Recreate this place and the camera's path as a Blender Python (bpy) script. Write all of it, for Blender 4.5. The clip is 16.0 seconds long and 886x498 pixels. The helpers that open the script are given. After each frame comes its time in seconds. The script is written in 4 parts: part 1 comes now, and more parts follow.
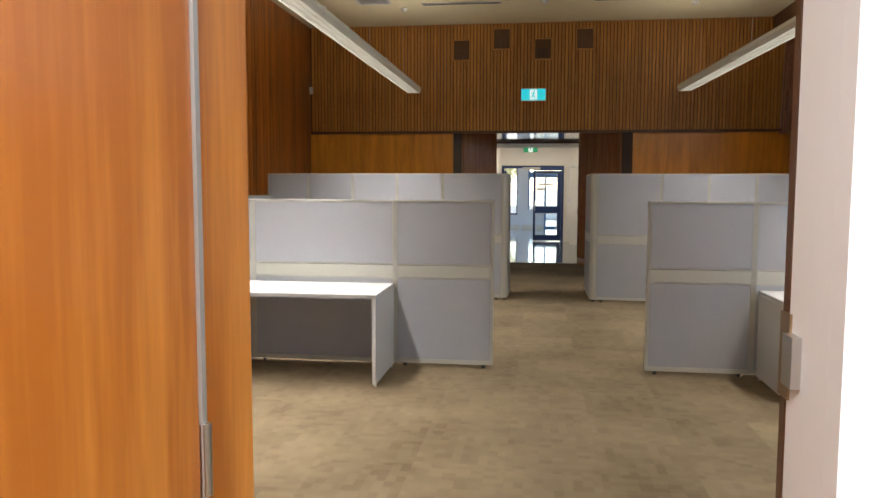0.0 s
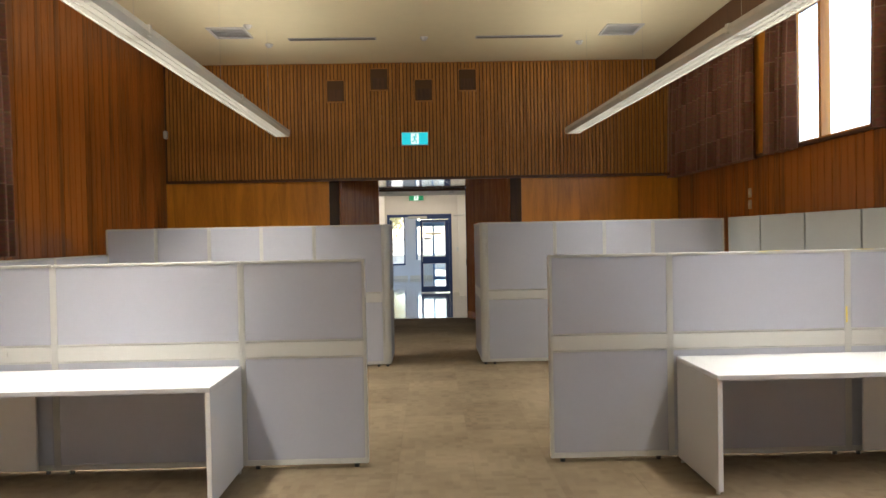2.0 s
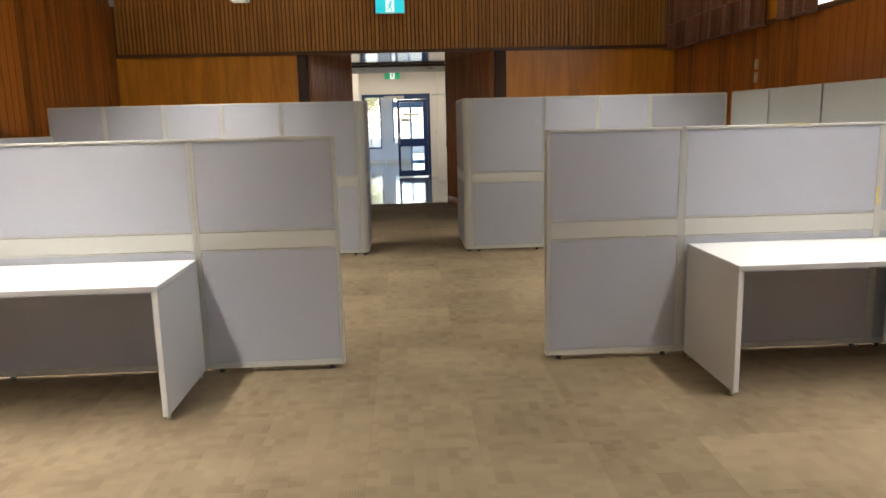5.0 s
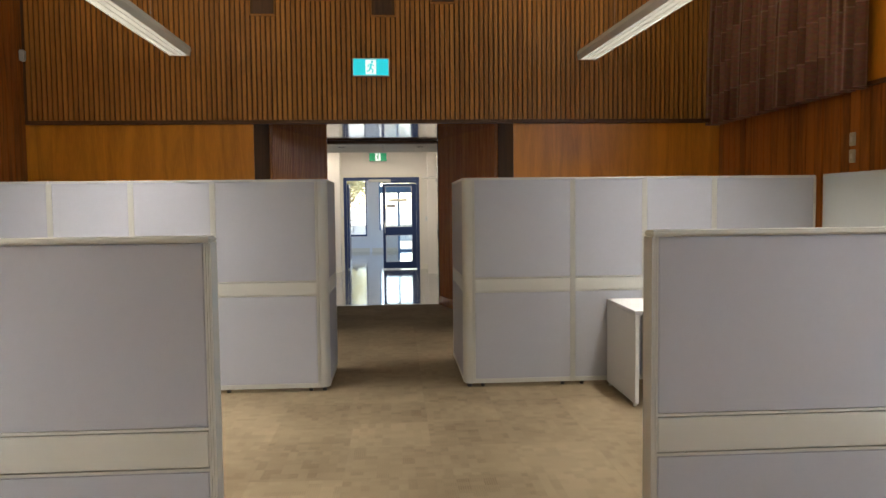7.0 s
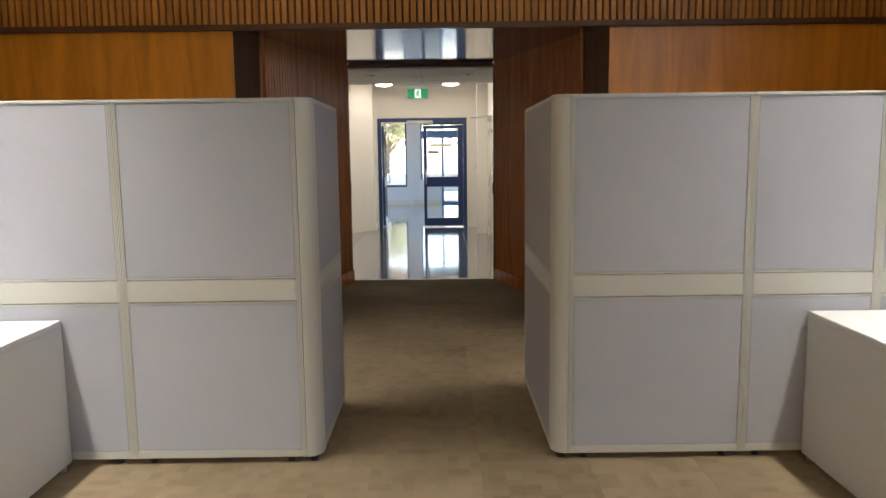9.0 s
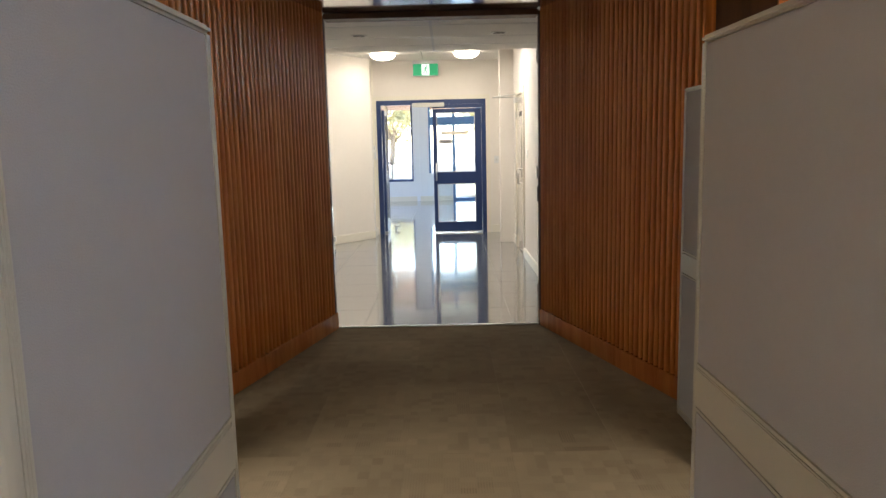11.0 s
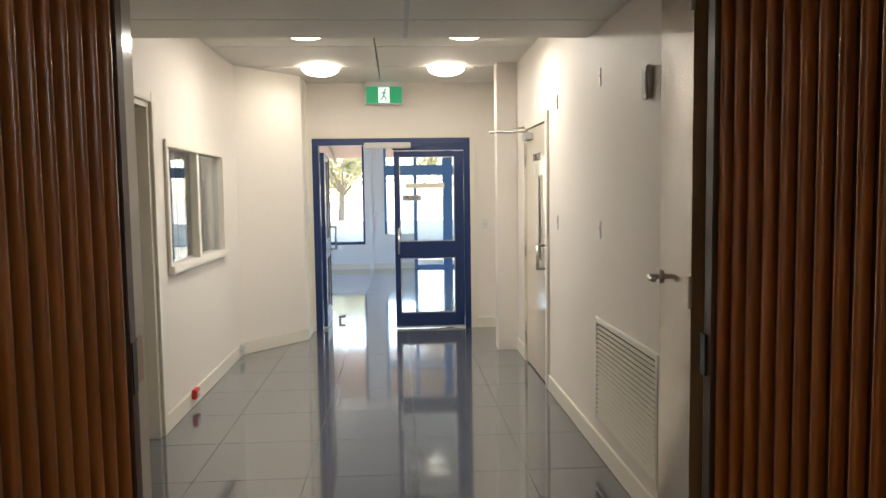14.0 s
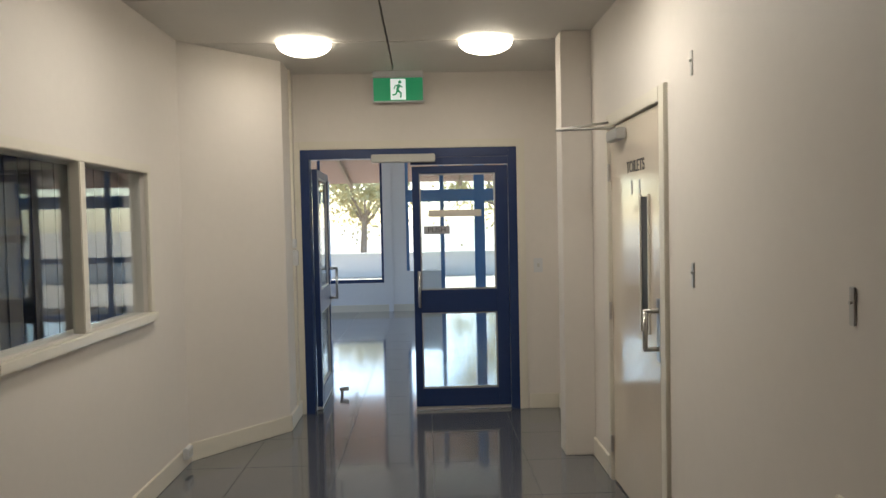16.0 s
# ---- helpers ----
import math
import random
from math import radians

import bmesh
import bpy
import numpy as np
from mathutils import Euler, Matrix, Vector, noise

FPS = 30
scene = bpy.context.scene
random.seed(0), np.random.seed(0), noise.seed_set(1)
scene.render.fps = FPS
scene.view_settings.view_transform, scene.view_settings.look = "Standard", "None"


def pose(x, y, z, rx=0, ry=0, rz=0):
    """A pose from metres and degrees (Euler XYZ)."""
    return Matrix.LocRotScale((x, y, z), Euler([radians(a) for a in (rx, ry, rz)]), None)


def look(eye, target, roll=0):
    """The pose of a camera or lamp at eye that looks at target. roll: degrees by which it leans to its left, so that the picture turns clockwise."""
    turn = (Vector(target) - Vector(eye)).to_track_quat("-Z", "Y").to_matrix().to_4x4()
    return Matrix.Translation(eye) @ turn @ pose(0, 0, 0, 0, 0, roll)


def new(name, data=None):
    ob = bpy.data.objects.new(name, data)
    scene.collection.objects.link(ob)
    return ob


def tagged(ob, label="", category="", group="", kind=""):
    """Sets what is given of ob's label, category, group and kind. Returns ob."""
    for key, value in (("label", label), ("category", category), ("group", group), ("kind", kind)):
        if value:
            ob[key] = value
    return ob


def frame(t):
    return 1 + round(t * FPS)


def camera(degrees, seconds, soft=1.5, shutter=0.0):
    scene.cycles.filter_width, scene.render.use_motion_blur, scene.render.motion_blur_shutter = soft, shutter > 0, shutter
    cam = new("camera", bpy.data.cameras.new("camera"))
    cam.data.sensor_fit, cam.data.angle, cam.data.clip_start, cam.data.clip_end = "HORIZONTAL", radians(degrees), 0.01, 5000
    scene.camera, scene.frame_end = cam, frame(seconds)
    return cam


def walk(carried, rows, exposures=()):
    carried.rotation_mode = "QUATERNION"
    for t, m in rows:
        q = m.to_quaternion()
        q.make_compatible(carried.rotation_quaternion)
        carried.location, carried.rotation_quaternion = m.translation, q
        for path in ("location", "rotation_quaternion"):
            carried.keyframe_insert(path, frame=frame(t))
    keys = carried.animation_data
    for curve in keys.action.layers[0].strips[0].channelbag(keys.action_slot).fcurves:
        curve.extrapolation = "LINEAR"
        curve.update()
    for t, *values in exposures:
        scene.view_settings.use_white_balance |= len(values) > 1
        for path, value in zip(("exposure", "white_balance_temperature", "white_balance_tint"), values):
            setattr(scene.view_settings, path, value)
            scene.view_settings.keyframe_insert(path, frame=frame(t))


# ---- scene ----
cam = camera(62.6, 16.0)
PATH = [
    (0, (0.406, 1.158, 1.487), (0.148, 3.135, 1.321), 0.2),
    (0.5, (0.374, 1.559, 1.515), (0.347, 3.558, 1.443), -0.1),
    (1, (0.381, 1.897, 1.514), (0.519, 3.892, 1.492), -0.5),
    (1.5, (0.463, 2.138, 1.522), (0.55, 4.136, 1.507), 0.0),
    (2, (0.479, 2.242, 1.531), (0.518, 4.241, 1.496), -1.1),
    (2.5, (0.481, 2.268, 1.504), (0.517, 4.261, 1.332), -1.2),
    (2.9, (0.475, 2.311, 1.414), (0.498, 4.263, 0.979), -1.3),
    (3, (0.472, 2.316, 1.404), (0.497, 4.252, 0.903), -1.3),
    (3.5, (0.49, 2.327, 1.351), (0.492, 4.185, 0.613), -1.1),
    (4, (0.512, 2.341, 1.37), (0.497, 4.197, 0.627), -0.7),
    (4.5, (0.468, 2.506, 1.435), (0.474, 4.434, 0.905), -0.7),
    (5, (0.46, 2.85, 1.466), (0.552, 4.817, 1.116), -1.4),
    (5.2, (0.484, 3.038, 1.461), (0.598, 5.01, 1.15), -1.2),
    (7.5, (0.554, 5.686, 1.467), (0.675, 7.68, 1.358), -0.4),
    (8, (0.547, 6.319, 1.451), (0.623, 8.312, 1.291), -0.0),
    (8.5, (0.552, 6.958, 1.434), (0.587, 8.944, 1.203), -0.4),
    (8.7, (0.58, 7.205, 1.428), (0.596, 9.19, 1.184), -0.4),
    (11, (0.474, 10.183, 1.446), (0.458, 12.162, 1.159), -1.3),
    (11.5, (0.398, 10.779, 1.467), (0.404, 12.763, 1.214), -0.8),
    (12, (0.363, 11.406, 1.499), (0.416, 13.394, 1.286), -1.3),
    (12.5, (0.334, 12.007, 1.513), (0.406, 13.997, 1.325), -0.6),
    (13, (0.309, 12.614, 1.512), (0.406, 14.603, 1.325), -0.6),
    (13.5, (0.306, 13.226, 1.514), (0.412, 15.215, 1.332), -0.5),
    (14, (0.299, 13.836, 1.514), (0.42, 15.827, 1.363), -0.8),
    (14.5, (0.323, 14.417, 1.53), (0.439, 16.409, 1.406), -1.2),
    (15, (0.326, 14.994, 1.523), (0.439, 16.989, 1.431), -1.3),
    (15.5, (0.319, 15.554, 1.569), (0.458, 17.547, 1.482), -2.3),
    (16, (0.36, 16.077, 1.534), (0.407, 18.075, 1.461), -1.2),
]
EXPOSURES = [(0.0, 2.22), (0.7, 2.40), (5.0, 2.42), (8.7, 2.5), (11.0, 3.05), (12.0, 3.35), (12.7, 3.3), (13.5, 2.9), (14.5, 2.45), (15.0, 2.08), (16.0, 1.78)]
walk(cam, [(t, look(eye, target, roll)) for t, eye, target, roll in PATH], EXPOSURES)

# ---- world and lights ----
world = bpy.data.worlds.new("sky")
scene.world = world
world.use_nodes = True
wn = world.node_tree.nodes
sky = wn.new("ShaderNodeTexSky")
sky.sky_type = "NISHITA"
sky.sun_disc = False
sky.sun_elevation, sky.sun_rotation = radians(48), radians(-22)
wn["Background"].inputs["Strength"].default_value = 0.15
world.node_tree.links.new(sky.outputs["Color"], wn["Background"].inputs["Color"])


def lamp(name, kind, energy, m, colour=(1, 1, 1), size=None, angle=None, spread=None):
    data = bpy.data.lights.new(name, kind)
    data.energy, data.color = energy, colour
    if size:
        data.shape, data.size, data.size_y = "RECTANGLE", size[0], size[1]
    if angle:
        data.angle = radians(angle)
    if spread:
        data.spread = radians(spread)
    ob = new(name, data)
    ob.matrix_world = m
    return ob


lamp("sun", "SUN", 3.5, look((0, 0, 0), (0.25, -0.62, -0.75)), (1, 0.95, 0.86), angle=0.5)
PENDANT_Z, PENDANT_LENGTH = 2.95, 10.0
PENDANTS = ((-1.525, 12.40, -0.3), (2.55, 12.56, 2.9))    # far end and turn of each hall lamp
for (px, py, turn), watts in zip(PENDANTS, (45, 27)):      # the east lamp is set dimmer
    at = pose(px, py, PENDANT_Z, 0, 0, turn)
    lamp("tube_light_down", "AREA", watts, at @ pose(0, -PENDANT_LENGTH / 2, -0.012), (1, 0.94, 0.85), (0.12, PENDANT_LENGTH - 0.1), spread=102)
    lamp("tube_light_up", "AREA", 5, at @ pose(0, -PENDANT_LENGTH / 2, 0.1, 180), (1, 0.92, 0.76), (0.12, PENDANT_LENGTH - 0.1))

# the sky's light in the opening of the southern clerestory window
lamp("window_daylight", "AREA", 8, pose(4.42, 5.4, 3.18, 0, 90, 0), (0.80, 0.90, 1.0), (1.4, 2.1))

# ---- materials ----
def mat(name, base, rough=0.5, metal=0.0, vary=0.06, scale=6.0, bump=0.0, bscale=60.0, emit=0.0, ecol=None, stretch=(1, 1, 1), rnd=0.0, spec=0.5, coat=0.0):
    """A principled surface with two scales of tone, fine relief and a shade of its own for each piece."""
    m = bpy.data.materials.new(name)
    m.use_nodes = True
    nt = m.node_tree
    n, l = nt.nodes, nt.links
    b = n["Principled BSDF"]
    b.inputs["Roughness"].default_value = rough
    b.inputs["Metallic"].default_value = metal
    b.inputs["Specular IOR Level"].default_value = spec
    b.inputs["Coat Weight"].default_value = coat
    b.inputs["Coat Roughness"].default_value = 0.12
    co = n.new("ShaderNodeTexCoord")
    mp = n.new("ShaderNodeMapping")
    mp.inputs["Scale"].default_value = stretch
    l.new(co.outputs["Object"], mp.inputs["Vector"])
    fine = n.new("ShaderNodeTexNoise")
    fine.inputs["Scale"].default_value = scale * 9
    fine.inputs["Detail"].default_value = 5
    wide = n.new("ShaderNodeTexNoise")
    wide.inputs["Scale"].default_value = scale
    wide.inputs["Detail"].default_value = 3
    for q in (fine, wide):
        l.new(mp.outputs["Vector"], q.inputs["Vector"])
    add = n.new("ShaderNodeMath")
    add.operation = "ADD"
    l.new(fine.outputs["Fac"], add.inputs[0])
    l.new(wide.outputs["Fac"], add.inputs[1])
    oi = n.new("ShaderNodeObjectInfo")
    mul = n.new("ShaderNodeMath")
    mul.operation = "MULTIPLY_ADD"
    mul.inputs[1].default_value = rnd
    l.new(oi.outputs["Random"], mul.inputs[0])
    sc = n.new("ShaderNodeMath")
    sc.operation = "MULTIPLY_ADD"
    sc.inputs[1].default_value = vary
    sc.inputs[2].default_value = 1 - vary - rnd / 2
    l.new(add.outputs[0], sc.inputs[0])
    l.new(sc.outputs[0], mul.inputs[2])
    vm = n.new("ShaderNodeVectorMath")
    vm.operation = "SCALE"
    vm.inputs[0].default_value = base
    l.new(mul.outputs[0], vm.inputs["Scale"])
    l.new(vm.outputs["Vector"], b.inputs["Base Color"])
    if bump:
        bt = n.new("ShaderNodeTexNoise")
        bt.inputs["Scale"].default_value = bscale
        bt.inputs["Detail"].default_value = 4
        l.new(mp.outputs["Vector"], bt.inputs["Vector"])
        bp = n.new("ShaderNodeBump")
        bp.inputs["Strength"].default_value = bump
        bp.inputs["Distance"].default_value = 0.004
        l.new(bt.outputs["Fac"], bp.inputs["Height"])
        l.new(bp.outputs["Normal"], b.inputs["Normal"])
    if emit:
        b.inputs["Emission Color"].default_value = (*(ecol or base), 1)
        b.inputs["Emission Strength"].default_value = emit
    return m


def wood(name, dark, light, rough=0.35, scale=1.0, rnd=0.25, coat=0.3, axis="z", figure=0.0):
    """Timber with long grain, cathedral figure and a tone of its own for each board."""
    m = bpy.data.materials.new(name)
    m.use_nodes = True
    nt = m.node_tree
    n, l = nt.nodes, nt.links
    b = n["Principled BSDF"]
    b.inputs["Roughness"].default_value = rough
    b.inputs["Coat Weight"].default_value = coat
    b.inputs["Coat Roughness"].default_value = 0.18
    co = n.new("ShaderNodeTexCoord")
    oi = n.new("ShaderNodeObjectInfo")
    sh = n.new("ShaderNodeVectorMath")
    sh.operation = "MULTIPLY_ADD"
    cmb = n.new("ShaderNodeCombineXYZ")
    for k in range(3):
        l.new(oi.outputs["Random"], cmb.inputs[k])
    l.new(cmb.outputs[0], sh.inputs[0])
    sh.inputs[1].default_value = (31, 17, 23)
    l.new(co.outputs["Object"], sh.inputs[2])
    mp = n.new("ShaderNodeMapping")
    mp.inputs["Scale"].default_value = {"z": (9, 9, 0.8), "y": (9, 0.8, 9), "x": (0.8, 9, 9)}[axis]
    l.new(sh.outputs[0], mp.inputs["Vector"])
    big = n.new("ShaderNodeTexNoise")
    big.inputs["Scale"].default_value = scale
    big.inputs["Detail"].default_value = 4
    big.inputs["Distortion"].default_value = 1.4
    fine = n.new("ShaderNodeTexNoise")
    fine.inputs["Scale"].default_value = scale * 14
    fine.inputs["Detail"].default_value = 3
    for q in (big, fine):
        l.new(mp.outputs["Vector"], q.inputs["Vector"])
    mx = n.new("ShaderNodeMath")
    mx.operation = "MULTIPLY_ADD"
    mx.inputs[1].default_value = 0.35
    l.new(fine.outputs["Fac"], mx.inputs[0])
    l.new(big.outputs["Fac"], mx.inputs[2])
    wave = n.new("ShaderNodeTexWave")
    wave.inputs["Scale"].default_value = 0.55
    wave.inputs["Distortion"].default_value = 7.0
    wave.inputs["Detail"].default_value = 2.5
    wave.inputs["Detail Scale"].default_value = 0.7
    l.new(mp.outputs["Vector"], wave.inputs["Vector"])
    fg = n.new("ShaderNodeMath")
    fg.operation = "MULTIPLY_ADD"
    fg.inputs[1].default_value = -figure
    l.new(wave.outputs["Fac"], fg.inputs[0])
    l.new(mx.outputs[0], fg.inputs[2])
    m2 = n.new("ShaderNodeMath")
    m2.operation = "MULTIPLY_ADD"
    m2.inputs[1].default_value = rnd
    l.new(oi.outputs["Random"], m2.inputs[0])
    l.new(fg.outputs[0], m2.inputs[2])
    rp = n.new("ShaderNodeValToRGB")
    rp.color_ramp.elements[0].position, rp.color_ramp.elements[1].position = 0.47, 0.92
    rp.color_ramp.elements[0].color, rp.color_ramp.elements[1].color = (*dark, 1), (*light, 1)
    l.new(m2.outputs[0], rp.inputs["Fac"])
    l.new(rp.outputs["Color"], b.inputs["Base Color"])
    bp = n.new("ShaderNodeBump")
    bp.inputs["Strength"].default_value = 0.12
    bp.inputs["Distance"].default_value = 0.002
    l.new(fine.outputs["Fac"], bp.inputs["Height"])
    l.new(bp.outputs["Normal"], b.inputs["Normal"])
    return m


def carpet_material():
    """Loop-pile carpet tile with small blocks of ribs in two tones."""
    m = bpy.data.materials.new("carpet")
    m.use_nodes = True
    nt = m.node_tree
    n, l = nt.nodes, nt.links
    b = n["Principled BSDF"]
    b.inputs["Roughness"].default_value = 0.95
    b.inputs["Specular IOR Level"].default_value = 0.1
    co = n.new("ShaderNodeTexCoord")
    oi = n.new("ShaderNodeObjectInfo")
    geo = n.new("ShaderNodeNewGeometry")

    def math_node(op, a, b_=None, c_=None):
        q = n.new("ShaderNodeMath")
        q.operation = op
        for k, x in enumerate((a, b_, c_)):
            if isinstance(x, (int, float)):
                q.inputs[k].default_value = x
            elif x is not None:
                l.new(x, q.inputs[k])
        return q.outputs[0]

    snap = n.new("ShaderNodeVectorMath")
    snap.operation = "SNAP"
    snap.inputs[1].default_value = (0.071, 0.05, 10)
    l.new(co.outputs["Object"], snap.inputs[0])
    cell = n.new("ShaderNodeTexWhiteNoise")
    cell.noise_dimensions = "4D"
    l.new(snap.outputs[0], cell.inputs["Vector"])
    l.new(oi.outputs["Random"], cell.inputs["W"])
    wv = n.new("ShaderNodeTexWave")
    wv.inputs["Scale"].default_value = 26
    wv.inputs["Distortion"].default_value = 0.5
    wv.inputs["Detail Scale"].default_value = 8
    l.new(co.outputs["Object"], wv.inputs["Vector"])
    ns = n.new("ShaderNodeTexNoise")
    ns.inputs["Scale"].default_value = 220
    ns.inputs["Detail"].default_value = 3
    l.new(geo.outputs["Position"], ns.inputs["Vector"])
    wd = n.new("ShaderNodeTexNoise")
    wd.inputs["Scale"].default_value = 1.6
    wd.inputs["Detail"].default_value = 5
    l.new(geo.outputs["Position"], wd.inputs["Vector"])
    w_ = cell.outputs["Value"]
    dark = math_node("GREATER_THAN", w_, 0.84)
    ribbed = math_node("GREATER_THAN", w_, 0.35)
    amp = math_node("MULTIPLY_ADD", dark, 0.05, math_node("MULTIPLY", ribbed, 0.05))
    v = math_node("MULTIPLY", amp, math_node("MULTIPLY", wv.outputs["Fac"], -1.0))
    v = math_node("MULTIPLY_ADD", dark, -0.012, v)
    v = math_node("MULTIPLY_ADD", w_, -0.03, v)
    v = math_node("MULTIPLY_ADD", ns.outputs["Fac"], 0.25, v)
    v = math_node("MULTIPLY_ADD", wd.outputs["Fac"], 0.45, v)
    v = math_node("MULTIPLY_ADD", oi.outputs["Random"], 0.10, v)
    rp = n.new("ShaderNodeValToRGB")
    rp.color_ramp.elements[0].position, rp.color_ramp.elements[1].position = 0.08, 0.72
    rp.color_ramp.elements[0].color = (0.102, 0.075, 0.046, 1)
    rp.color_ramp.elements[1].color = (0.305, 0.243, 0.162, 1)
    l.new(v, rp.inputs["Fac"])
    l.new(rp.outputs["Color"], b.inputs["Base Color"])
    bp = n.new("ShaderNodeBump")
    bp.inputs["Strength"].default_value = 0.5
    bp.inputs["Distance"].default_value = 0.003
    l.new(v, bp.inputs["Height"])
    l.new(bp.outputs["Normal"], b.inputs["Normal"])
    return m


def glass_material(name, tint=(0.95, 0.98, 0.98)):
    m = bpy.data.materials.new(name)
    m.use_nodes = True
    n, l = m.node_tree.nodes, m.node_tree.links
    out = n["Material Output"]
    gl = n.new("ShaderNodeBsdfGlossy")
    gl.inputs["Roughness"].default_value = 0.02
    tr = n.new("ShaderNodeBsdfTransparent")
    tr.inputs["Color"].default_value = (*tint, 1)
    lw_ = n.new("ShaderNodeLayerWeight")
    lw_.inputs["Blend"].default_value = 0.5
    pw = n.new("ShaderNodeMath")
    pw.operation = "POWER"
    pw.inputs[1].default_value = 4.0
    l.new(lw_.outputs["Facing"], pw.inputs[0])
    fr = n.new("ShaderNodeMath")
    fr.operation = "MULTIPLY_ADD"
    fr.inputs[1].default_value, fr.inputs[2].default_value = 0.8, 0.04
    l.new(pw.outputs[0], fr.inputs[0])
    mx = n.new("ShaderNodeMixShader")
    l.new(fr.outputs[0], mx.inputs[0])
    l.new(tr.outputs[0], mx.inputs[1])
    l.new(gl.outputs[0], mx.inputs[2])
    l.new(mx.outputs[0], out.inputs["Surface"])
    return m


